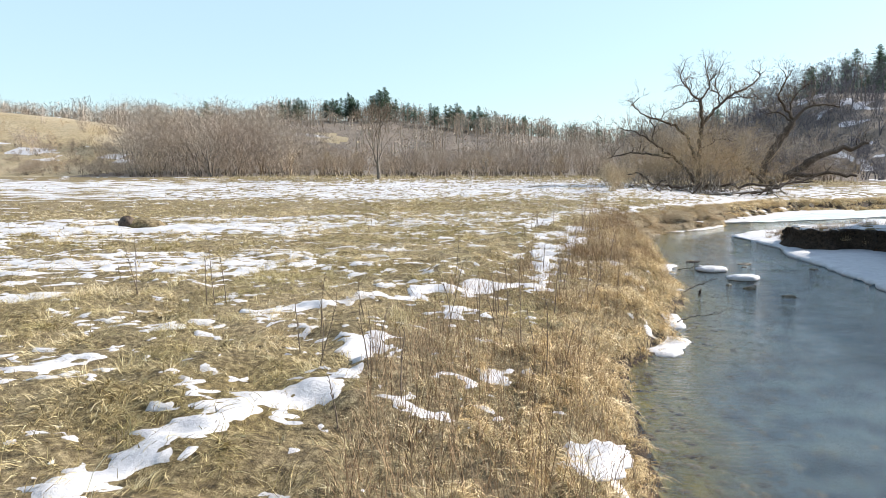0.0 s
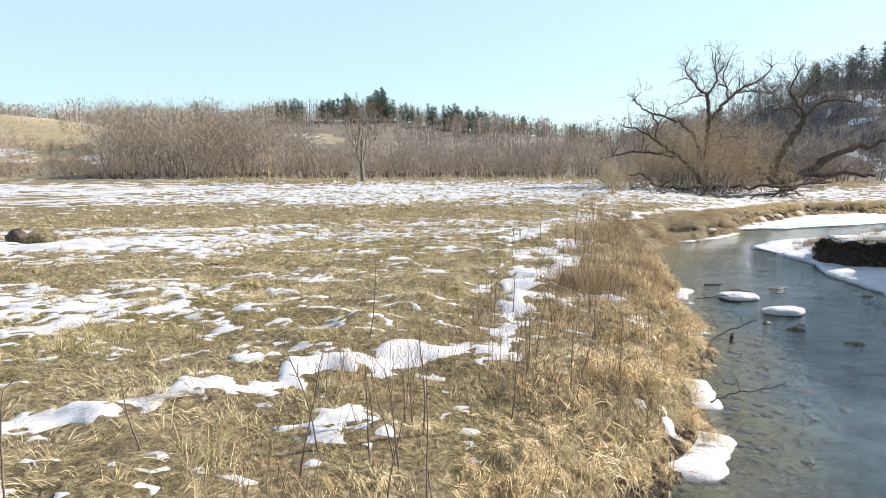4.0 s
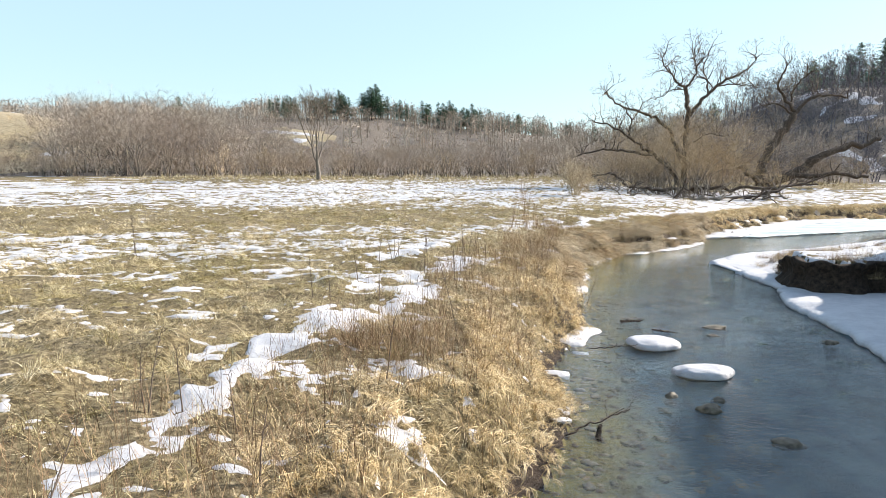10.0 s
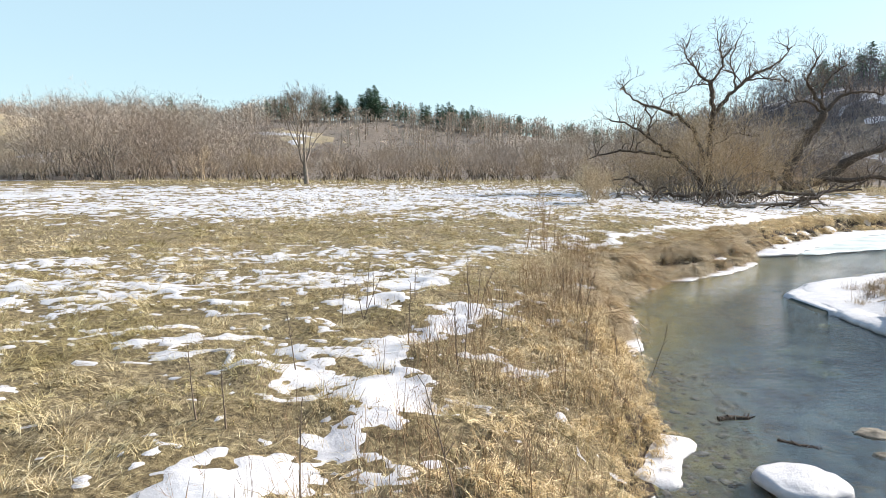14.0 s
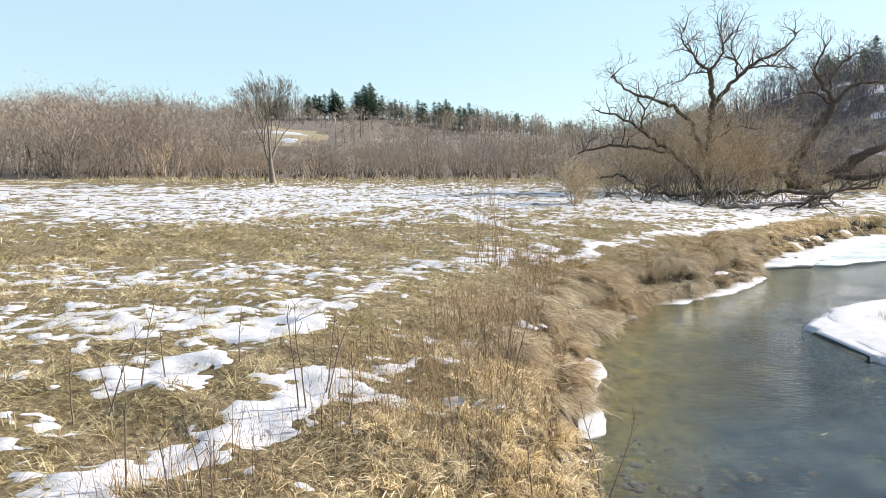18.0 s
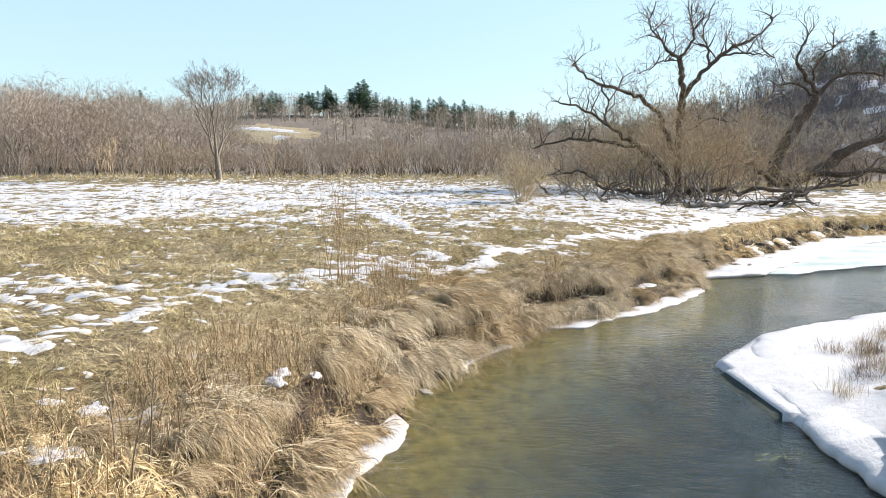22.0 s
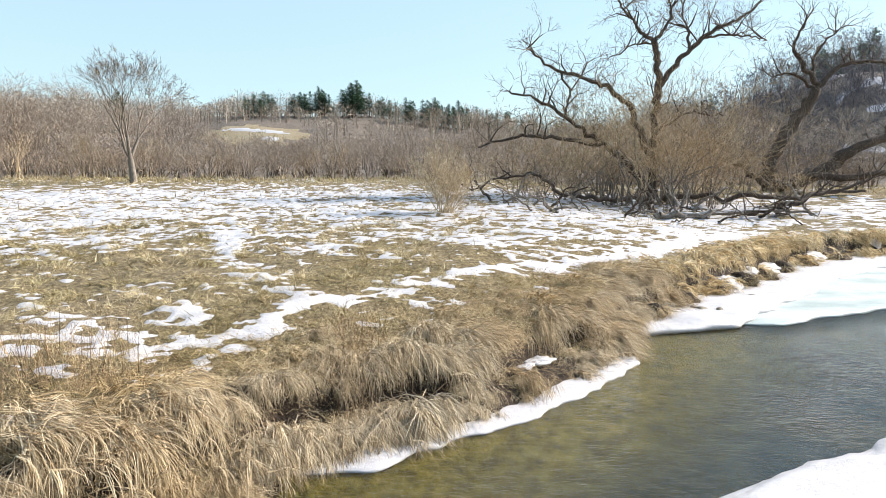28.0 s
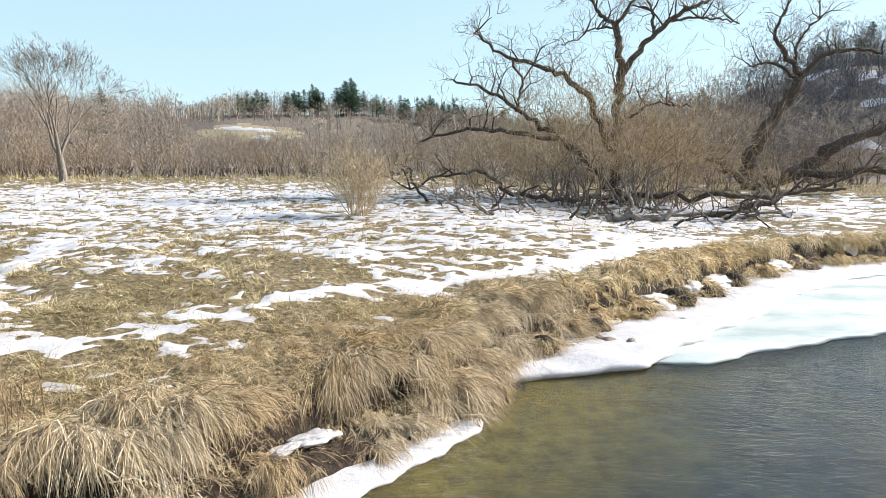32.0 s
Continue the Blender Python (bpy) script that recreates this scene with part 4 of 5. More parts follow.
# conifers
def conifer(rng, h):
    thick = [(0, 0, -0.5, 0, 0, h, 0.025 * h * 0.6, 0.03)]
    co, quads, n = [], [], 0
    levels = int(h * 1.6)
    for i in range(levels):
        f = i / levels
        z = h * (0.18 + 0.82 * f)
        reach = (h * 0.27 * (1 - f) ** 0.7 + 0.3) * rng.uniform(0.6, 1.2)
        for k in range(rng.randint(5, 8)):
            a, L = rng.uniform(0, 6.283), reach * rng.uniform(0.5, 1.15)
            dx, dy = math.cos(a), math.sin(a)
            drop = rng.uniform(-0.25, 0.15) * L
            for j in range(3):
                t0, w = j / 3 + 0.1, (0.9 + 0.6 * rng.random()) * (1 - j * 0.2)
                cx, cy, cz = dx * L * t0, dy * L * t0, z + drop * t0
                tx, ty, tz = cx + dx * L * 0.42, cy + dy * L * 0.42, cz + drop * 0.4 + rng.uniform(-0.1, 0.25)
                co += [(cx, cy, cz), (cx - dy * w * 0.5 + dx * 0.2, cy + dx * w * 0.5 + dy * 0.2, cz - rng.uniform(0, 0.35)), (tx, ty, tz), (cx + dy * w * 0.5 + dx * 0.2, cy - dx * w * 0.5 + dy * 0.2, cz + rng.uniform(-0.3, 0.25))]
                quads.append((n, n + 1, n + 2, n + 3))
                n += 4
    return thick, np.array(co), np.array(quads)


PINES = []
for k in range(5):
    rng = random.Random(300 + k)
    thick, co, q = conifer(rng, (17, 20, 14, 18, 22)[k])
    root = new("conifer")
    px, py = ((-54, 497), (-92, 251), (146, 236), (2, 489), (-73, 500))[k]
    root.location = (px, py, zat(px, py))
    part("trunk", raw_mesh("trunk", *tubes(thick, 5), MAT["bark"]), root)
    part("crown", raw_mesh("crown", co, q, MAT["needles_haze"], True), root)
    PINES.append(tagged(root, "tall dark green conifer on the far hill", "tree", "conifers on the hills"))
STANDS = ((-122, -106, 488, 10, 0.85), (-90, -66, 492, 18, 0.95), (-60, -42, 495, 10, 1.15), (-42, -18, 500, 9, 0.85), (-10, 32, 488, 28, 0.9), (32, 64, 500, 18, 0.75), (64, 110, 510, 22, 0.62), (112, 150, 480, 18, 0.6), (-100, -86, 252, 3, 0.75), (84, 98, 215, 4, 0.45), (100, 130, 200, 10, 0.5), (132, 142, 246, 5, 0.75), (150, 176, 236, 14, 0.8), (170, 215, 210, 18, 0.8), (130, 200, 160, 14, 0.6))
rng = random.Random(77)
for x0, x1, sy, n, size in STANDS:
    for i in range(n):
        x, y = rng.uniform(x0, x1), sy + rng.uniform(-14, 14)
        s = size * rng.uniform(0.75, 1.1)
        c = copy_thing(PINES[rng.randrange(5)], pose(x, y, zat(x, y), 0, 0, rng.uniform(0, 360)))
        c.scale = (s * 1.35, s * 1.35, s)


# ---------- shore ice and snow ----------
def along(line, y0, y1, n):
    """Points of a broken line between two values of y, with the way across it."""
    pts = np.array(line, float)
    y = np.linspace(y0, y1, n)
    x = np.interp(y, pts[:, 1], pts[:, 0])
    w = max(1, int(0.9 * n / (y1 - y0)))
    x = np.convolve(np.pad(x, w, mode="edge"), np.ones(2 * w + 1) / (2 * w + 1), "valid")
    tx, ty = np.gradient(x), np.gradient(y)
    k = np.hypot(tx, ty)
    return x, y, ty / k, -tx / k


def slab(name, x, y, ox, oy, inner, outer, low, high, mat):
    """A rounded slab along a line: from inner to outer (metres across it), its top crowned, its rim ragged."""
    n = len(x)
    prof = [(0.0, -0.3), (0.1, 0.7), (0.3, 1.05), (0.62, 1.0), (0.86, 0.92), (0.97, 0.7), (1.0, 0.35), (0.96, 0.0), (0.6, -0.1)]
    t = np.linspace(0, 1, n)
    fade = np.clip(np.minimum(t, 1 - t) * 7, 0, 1) ** 0.6
    rag = 0.24 * fbm(x / 0.35, y / 0.35, 91, 3) + 0.32 * fbm(x / 1.2, y / 1.2, 92, 2)
    co = []
    for f, h in prof:
        w = inner + (outer - inner + rag) * f * fade
        zz = low + (high - low) * h * (0.5 + 0.5 * fade) * (1 + 0.5 * fbm(x / 0.6 + f * 3, y / 0.6, 93, 2)) - 0.25 * (1 - np.clip(np.minimum(t, 1 - t) * len(t) / 5, 0, 1))
        co.append(np.stack([x + ox * w, y + oy * w, zz], -1))
    co = np.array(co).transpose(1, 0, 2).reshape(-1, 3)
    m = len(prof)
    i = np.arange(n - 1)[:, None] * m + np.arange(m - 1)[None]
    q = np.stack([i, i + 1, i + 1 + m, i + m], -1).reshape(-1, 4)
    return raw_mesh(name, co, q, mat)


def shelf(y0, y1, inner, outer, thick, label):
    x, y, ox, oy = along(LEFT, y0, y1, max(12, int((y1 - y0) * 14)))
    return tagged(new("ice_shelf", slab("ice_shelf", x, y, ox, oy, inner, outer, -0.03, thick, MAT["snow"])), label, "ice", "ice shelves along the shore")


for y0, y1, inner, outer in ((13.7, 15.7, -1.0, 0.3), (16.2, 18.3, -0.5, 0.16), (23.6, 24.5, -0.3, 0.2), (25.9, 28.2, -0.35, 0.25), (32.2, 37.6, -0.55, 0.2), (39.2, 41.6, -0.4, 0.15), (42.3, 49.0, -0.7, 0.36)):
    shelf(y0, y1, inner - 0.35, outer, 0.065, "white snow-covered ice shelf along the foot of the bank")

# wide ice in the bend
EDGE = [(21.6, 49.2), (22.4, 49.6), (23.4, 49.9), (25.2, 50.8), (26.8, 51.6), (29, 52.6), (31.3, 53.5), (36, 55.6), (42, 58.6), (52, 63)]
ex, ey, eox, eoy = along([(a, b_) for a, b_ in EDGE], 49.2, 63, 110)
bank_d = np.array([float(np.min(np.hypot(np.array(LEFT)[:, 0] - a, np.array(LEFT)[:, 1] - b_))) for a, b_ in zip(ex, ey)])
depth_in = 1.5 + 6.5 * smooth(49.4, 52.5, ey)
tagged(new("ice_sheet", slab("ice_sheet", ex, ey, eox, eoy, -depth_in, 0.0, -0.03, 0.075, MAT["ice"])), "broad pale ice sheet with a snowy rim in the river bend", "ice")
lx_, ly_, lox, loy = along(LEFT, 49.4, 66, 150)
tagged(new("snow_drift", slab("snow_drift", lx_, ly_, lox, loy, -1.3, 1.5, -0.02, 0.24, MAT["snow"])), "ragged snow drift lying on the ice under the bank", "snow")
# thick snowy shelf round the bar
bx, by, box_, boy = along([(a, b_) for a, b_ in RIGHT[1:11]], 5.2, 40.8, 340)
tagged(new("snow_shelf", slab("snow_shelf", bx, by, -box_, -boy, -1.2, 0.1, -0.04, 0.19, MAT["snow"])), "thick snow shelf overhanging the water along the bar", "snow")
bx, by, box_, boy = along([(a, b_) for a, b_ in RIGHT[8:16]], 38.5, 61, 260)
tagged(new("snow_shelf", slab("snow_shelf", bx, by, -box_, -boy, -1.4, 0.1, -0.04, 0.19, MAT["snow"])), "thick rounded snow shelf at the tip of the bar", "snow")


def course(line, step):
    """A broken line resampled evenly, with the way across it."""
    p = np.array(line, float)
    s = np.concatenate([[0], np.cumsum(np.hypot(*np.diff(p, axis=0).T))])
    t = np.arange(0, s[-1], step)
    x, y = np.interp(t, s, p[:, 0]), np.interp(t, s, p[:, 1])
    k = np.ones(7) / 7
    x[3:-3], y[3:-3] = np.convolve(x, k, "valid"), np.convolve(y, k, "valid")
    tx, ty = np.gradient(x), np.gradient(y)
    m = np.hypot(tx, ty)
    return x, y, -ty / m, tx / m


cx_, cy_, cox, coy = course([(19.3, 36.0)] + SCARP[4:14], 0.12)
rows_ = []
for off, zz in ((0.34, 0.05), (0.24, 0.2), (0.1, 0.36), (0.03, 0.52), (0.08, 0.68), (0.17, 0.78), (0.18, 0.86), (0.08, 0.88), (-0.12, 0.84), (-0.5, 0.6)):
    w = off + 0.55 * fbm(cx_ / 0.45 + zz * 2, cy_ / 0.45, 95, 3) + 1.1 * fbm(cx_ / 1.5, cy_ / 1.5, 96, 2)
    drop = 0.75 * smooth(34.4, 36.0, cy_) - 0.22 + 0.9 * fbm(cx_ / 1.3, cy_ / 1.3, 99, 3)
    rows_.append(np.stack([cx_ - cox * w, cy_ - coy * w, zz * (1 - drop) + 0.07 * fbm(cx_ / 0.4, cy_ / 0.4 + zz, 98, 2)], -1))
rows_ = np.array(rows_)
m_ = len(cx_)
i_ = np.arange(len(rows_) - 1)[:, None] * m_ + np.arange(m_ - 1)[None]
tagged(new("soil_bank", raw_mesh("soil_bank", rows_.reshape(-1, 3), np.stack([i_, i_ + 1, i_ + 1 + m_, i_ + m_], -1).reshape(-1, 4), MAT["soil"])), "dark undercut soil bank of the bar below its snow", "bank", kind="structure")


# ---------- grass ----------
def blades(p, az, tilt, length, width, droop, seg=2, seed=0, thin_tip=0.25):
    """Strips that leave p at a tilt above the level, towards az, and bend down by droop along their length."""
    n = len(p)
    co = np.zeros((n, seg + 1, 2, 3))
    pos = p.copy()
    sx, sy = -np.sin(az), np.cos(az)
    twist = np.random.RandomState(seed).uniform(-0.8, 0.8, n)
    for i in range(seg + 1):
        w = width * (1 - (1 - thin_tip) * i / seg) * 0.5
        off = np.stack([sx * w * np.cos(twist), sy * w * np.cos(twist), w * np.sin(twist)], -1)
        co[:, i, 0], co[:, i, 1] = pos - off, pos + off
        a = tilt - droop * (i + 0.5) / seg
        step = (length / seg)[:, None] * np.stack([np.cos(az) * np.cos(a), np.sin(az) * np.cos(a), np.sin(a)], -1)
        pos = pos + step
    k = np.arange(seg)
    q = np.stack([2 * k, 2 * k + 1, 2 * k + 3, 2 * k + 2], -1)
    q = (q[None] + (np.arange(n) * 2 * (seg + 1))[:, None, None]).reshape(-1, 4)
    return co.reshape(-1, 3), q


def join(parts):
    cos, qs, n = [], [], 0
    for co, q in parts:
        cos.append(co)
        qs.append(q + n)
        n += len(co)
    return np.concatenate(cos), np.concatenate(qs)


MAT["straw"] = island_mat("dry_grass", [(0.0, (0.17, 0.118, 0.055)), (0.3, (0.46, 0.348, 0.182)), (0.7, (0.7, 0.562, 0.335)), (1.0, (0.9, 0.78, 0.54))], big=(0.4, (0.63, 0.64, 0.5)), translucent=0.15)
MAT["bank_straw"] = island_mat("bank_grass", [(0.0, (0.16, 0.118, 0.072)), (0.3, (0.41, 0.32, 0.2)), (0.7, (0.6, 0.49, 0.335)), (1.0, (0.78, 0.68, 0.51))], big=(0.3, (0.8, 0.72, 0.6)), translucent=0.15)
MAT["crest_straw"] = island_mat("crest_grass", [(0.0, (0.14, 0.098, 0.053)), (0.3, (0.39, 0.292, 0.162)), (0.7, (0.6, 0.48, 0.29)), (1.0, (0.8, 0.67, 0.45))], big=(0.4, (0.74, 0.66, 0.54)), translucent=0.15)
MAT["shore_straw"] = island_mat("shore_grass", [(0.0, (0.24, 0.165, 0.08)), (0.3, (0.55, 0.415, 0.225)), (0.7, (0.77, 0.62, 0.375)), (1.0, (0.92, 0.79, 0.55))], big=(0.9, (0.84, 0.78, 0.66)), translucent=0.15)
MAT["russet"] = island_mat("dead_stems", [(0.0, (0.13, 0.08, 0.045)), (0.5, (0.3, 0.19, 0.105)), (1.0, (0.46, 0.33, 0.19))])

WAY = np.array([(r[1] * METRES, r[2] * METRES) for r in ROWS])


def near_way(x, y):
    d = np.full(x.shape, 1e9)
    for a, b_ in WAY[::3]:
        d = np.minimum(d, np.hypot(x - a, y - b_))
    return d


def scatter(x0, x1, y0, y1, density, seed):
    r = np.random.RandomState(seed)
    n = int((x1 - x0) * (y1 - y0) * density)
    return r.uniform(x0, x1, n), r.uniform(y0, y1, n), r


parts_near = []
for x0, x1, y0, y1, dens, wide, tall, seed, dmin, dmax in ((-12, 24, 2, 54, 680, 0.9, 1.0, 1, 0, 13.5), (-22, 26, 6, 62, 230, 1.7, 1.05, 2, 13.5, 24), (-34, 40, 8, 76, 75, 3.0, 1.15, 3, 24, 38), (-62, 60, 30, 98, 18, 5.0, 1.2, 4, 38, 75)):
    x, y, r = scatter(x0, x1, y0, y1, dens, seed)
    dw = near_way(x, y)
    ok = (dw >= dmin) & (dw < dmax) & ((x - y * 0.05 > -1.0 * y - 4))
    x, y, dw = x[ok], y[ok], dw[ok]
    if seed < 3:
        lock = np.repeat(np.arange(len(x) // 5), 5)
        x, y = x[lock] + r.normal(0, 0.022, len(lock)), y[lock] + r.normal(0, 0.022, len(lock))
        sway = r.normal(0, 0.85, len(lock))[lock]
    else:
        sway = r.normal(0, 0.8, len(x))
    dl, dr, wet, west = banks(x, y)
    sm = snow_mask(x, y)
    clump = fbm(x / 0.55, y / 0.55, 201, 3)
    ok = ~wet & (dl > 0.35) & west & (sm < 0.02 + 0.12 * r.rand(len(x)) ** 3 + 0.4 * (r.rand(len(x)) < (0.2 if seed < 3 else 0.24))) & (clump > -0.2 + 0.2 * r.rand(len(x)) - 0.04)
    x, y, dl, clump, sm, sway = x[ok], y[ok], dl[ok], clump[ok], sm[ok], sway[ok]
    n = len(x)
    z = ground_z(x, y) - 0.02
    flow = 5.0 * fbm(x / 2.2, y / 2.2, 211, 2) * 3.1 + 4.0 * fbm(x / 0.6, y / 0.6, 215, 2)
    az = flow + sway + r.normal(0, 0.2, n)
    lush = np.clip(0.75 + 2.2 * clump, 0.35, 1.7)
    tall_far = 1 + 1.1 * smooth(84, 92, y)
    L = r.uniform(0.09, 0.32, n) * lush * tall * tall_far
    tilt = np.radians(r.uniform(15, 62, n)) * np.where(r.rand(n) < 0.12, 1.4, 1.0) * (0.6 + 0.4 * tall_far)
    droop = np.radians(r.uniform(25, 95, n)) * np.where(r.rand(n) < 0.12, 0.3, 1.0)
    parts_near.append(blades(np.stack([x, y, z], -1), az, tilt, L, r.uniform(0.005, 0.013, n) * wide, droop, 2 if seed == 1 else 1, seed))
    print("grass", n)
# upstanding tufts between the flattened grass
x, y, r = scatter(-24, 24, 3, 60, 1.9, 21)
dl, dr, wet, west = banks(x, y)
ok = ~wet & west & (dl > 1.2) & (snow_mask(x, y) < 0.12) & (near_way(x, y) < 26) & (fbm(x / 3, y / 3, 241, 2) > -0.12) & (x > -y - 4)
x, y = x[ok], y[ok]
m = 48
tx_, ty_ = np.repeat(x, m), np.repeat(y, m)
size = np.repeat(r.uniform(0.55, 1.25, len(x)), m)
n = len(tx_)
a, rad = r.uniform(0, 6.283, n), np.abs(r.normal(0, 0.11, n)) * size
lean = np.repeat(r.uniform(0, 6.283, len(x)), m)
px_, py_ = tx_ + rad * np.cos(a), ty_ + rad * np.sin(a)
az = np.where(r.rand(n) < 0.5, lean + r.normal(0, 0.7, n), a)
far_w = 1 + np.clip(near_way(tx_, ty_) - 9, 0, 20) * 0.09
parts_near.append(blades(np.stack([px_, py_, ground_z(px_, py_) - 0.02], -1), az, np.radians(r.uniform(35, 80, n)), r.uniform(0.18, 0.42, n) * size, r.uniform(0.004, 0.009, n) * far_w, np.radians(r.uniform(40, 120, n)), 2, 22))
print("tufts", len(x))
co, q = join(parts_near)
tagged(new("meadow_grass", raw_mesh("meadow_grass", co, q, MAT["straw"])), "flattened straw-coloured dead grass matted over the meadow", "grass", kind="stuff")


# russet dead stems along the top of the bank
x, y, r = scatter(-1, 16, 4, 46, 75, 31)
dl, dr, wet, west = banks(x, y)
patch = fbm(x / 1.6, y / 1.6, 231, 3)
ok = ~wet & west & (dl > 0.5) & (dl < 4.2) & (patch + 0.2 * smooth(36, 22, y) + 0.3 * np.exp(-((x - 9.0) / 2.2) ** 2 - ((y - 35.5) / 2.6) ** 2) > 0.1) & (snow_mask(x, y) < 0.05)
x, y = x[ok], y[ok]
n = len(x)
az, L = r.uniform(0, 6.283, n), r.uniform(0.35, 0.85, n)
stems = [blades(np.stack([x, y, ground_z(x, y) - 0.03], -1), az, np.radians(r.uniform(55, 88, n)), L, r.uniform(0.006, 0.011, n), np.radians(r.uniform(0, 25, n)), 2, 5)]
for k in range(3):
    f = r.uniform(0.45, 0.95, n)
    stems.append(blades(np.stack([x + np.cos(az) * L * 0.2 * f, y + np.sin(az) * L * 0.2 * f, ground_z(x, y) + L * f * 0.9], -1), r.uniform(0, 6.283, n), np.radians(r.uniform(20, 75, n)), L * r.uniform(0.15, 0.35, n), np.full(n, 0.006), np.radians(r.uniform(-20, 30, n)), 1, 6 + k))
co, q = join(stems)
tagged(new("dead_weeds", raw_mesh("dead_weeds", co, q, MAT["russet"])), "russet brown dead weed stems standing along the bank top", "weeds", kind="stuff")
print("weeds", n)


# matted thatch on the crest of the bank
x, y, r = scatter(3, 24, 26, 54, 520, 33)
dl, dr, wet, west = banks(x, y)
ok = ~wet & west & (dl > 0.5) & (dl < 3.4) & (snow_mask(x, y) < 0.1) & (fbm(x / 0.5, y / 0.5, 235, 2) > -0.22)
x, y = x[ok], y[ok]
n = len(x)
az = 6.0 * fbm(x / 0.7, y / 0.7, 237, 2) * 3.1 + r.normal(0, 0.9, n)
thatch = blades(np.stack([x, y, ground_z(x, y) + r.uniform(-0.02, 0.1, n)], -1), az, np.radians(r.uniform(0, 60, n)), r.uniform(0.1, 0.3, n), r.uniform(0.005, 0.011, n), np.radians(r.uniform(20, 120, n)), 2, 34)
tagged(new("grass_thatch", raw_mesh("grass_thatch", *thatch, MAT["crest_straw"])), "brown matted thatch of dead grass on the crest of the bank", "grass", kind="stuff")


# hanging tussocks of the bank
def tussock(seed, n, reach, wide=1.0, curl=0.0):
    """Long hanging grass in locks of about nine blades."""
    r = np.random.RandomState(seed)
    m = n // 9
    rad, th = np.minimum(np.abs(r.normal(0, 0.3, m)), 0.55), r.uniform(0, 6.283, m)
    root = np.stack([rad * np.cos(th), rad * np.sin(th) * 1.3, 0.08 + 0.2 * np.exp(-(rad / 0.4) ** 2) * r.uniform(0.4, 1, m)], -1)
    i = np.repeat(np.arange(m), 9)
    k = len(i)
    p = root[i] + r.normal(0, 0.018, (k, 3))
    az = r.normal(0, 0.42 + curl, m)[i] + r.normal(0, 0.24, k) + np.where(r.rand(k) < 0.08 + 0.25 * curl, r.normal(0, 1.2, k), 0)
    tilt = np.radians(r.uniform(-15, 42 + 22 * curl, m))[i] + r.normal(0, 0.1, k)
    L = (r.uniform(0.4, 0.9, m)[i] * (1 - 0.35 * curl) + r.normal(0, 0.07, k)) * reach
    droop = np.radians(r.uniform(65, 115 + 60 * curl, m))[i] + r.normal(0, 0.3, k)
    return blades(p, az, tilt, L, r.uniform(0.005, 0.012, k) * wide, droop, 3, seed)


BARE = ((1.75, 6.8, 0.85), (4.5, 14.75, 0.5), (18.9, 46.75, 0.7), (10.15, 36.1, 0.45), (10.57, 36.4, 0.4), (10.2, 35.6, 0.4))
TUSSOCKS = []
for k in range(6):
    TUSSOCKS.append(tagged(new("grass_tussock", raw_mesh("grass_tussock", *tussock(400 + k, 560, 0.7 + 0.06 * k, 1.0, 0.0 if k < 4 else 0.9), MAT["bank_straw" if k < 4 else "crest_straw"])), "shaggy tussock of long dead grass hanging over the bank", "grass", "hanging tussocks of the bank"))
rng = random.Random(41)
LX = np.array(LEFT, float)
count, rest = 0, []
shore = course(LEFT, 0.05)
order = [i for i in range(0, len(shore[0]), 6) if 33 < shore[1][i] < 53] + [i for i in range(0, len(shore[0]), 7) if 3 < shore[1][i] <= 33 or 53 <= shore[1][i] < 69]
for i in order:
    s = float(shore[1][i])
    for row in range(5):
        if rng.random() < ((0.08, 0.12, 0.2, 0.25, 0.45) if s < 28 else (0.42, 0.04, 0.1, 0.2, 0.5) if s < 51 else (0.5, 0.3, 0.35, 0.6, 0.55))[row]:
            continue
        px, py, ox, oy = [[0, float(v[i])] for v in (shore[0], shore[1], -shore[2], -shore[3])]
        back = (0.55, 1.2, 1.75, 0.3, 2.5)[row] + rng.uniform(-0.2, 0.2)
        cx, cy = float(px[1] - ox[1] * back), float(py[1] - oy[1] * back)
        if any(math.hypot(cx - ex_, cy - ey_) < er_ for ex_, ey_, er_ in BARE) or (s < 33 and row in (1, 2, 4) and float(snow_mask(np.array([cx]), np.array([cy]))[0]) > 0.08):
            continue
        turn = math.degrees(math.atan2(oy[1], ox[1])) + rng.uniform(-35, 35)
        m = pose(cx, cy, zat(cx, cy) - 0.1, rng.uniform(-8, 8), rng.uniform(5, 22), turn)
        k = rng.choice((rng.uniform(0.55, 0.9), rng.uniform(0.8, 1.3))) * (0.7 if row > 2 else 1) * (1.15 if s > 51 else 1)
        big = Matrix.Diagonal((k, k, k * rng.uniform(0.85, 1.15), 1))
        which = rng.randrange(4) if row in (0, 1, 3) else rng.choice((4, 5, 4, 5, 0, 2))
        if count < 6:
            TUSSOCKS[count].matrix_basis = m @ big
        elif count < 295:
            ob = copy_thing(TUSSOCKS[which], m)
            ob.matrix_basis = m @ big
        else:
            co, q = tussock(400 + which, 270 if s < 33 else 150, 0.68 if s < 33 else 0.85, 1.0 if s < 33 else 2.0, 1.0 if s < 33 else 0.2)
            mm = np.array(m @ big)
            rest.append((co @ mm[:3, :3].T + mm[:3, 3], q))
        count += 1
co, q = join(rest)
tagged(new("bank_grass", raw_mesh("bank_grass", co, q, MAT["shore_straw"])), "long dead grass hanging along the far bank", "grass", kind="stuff")
print("tussocks", count)


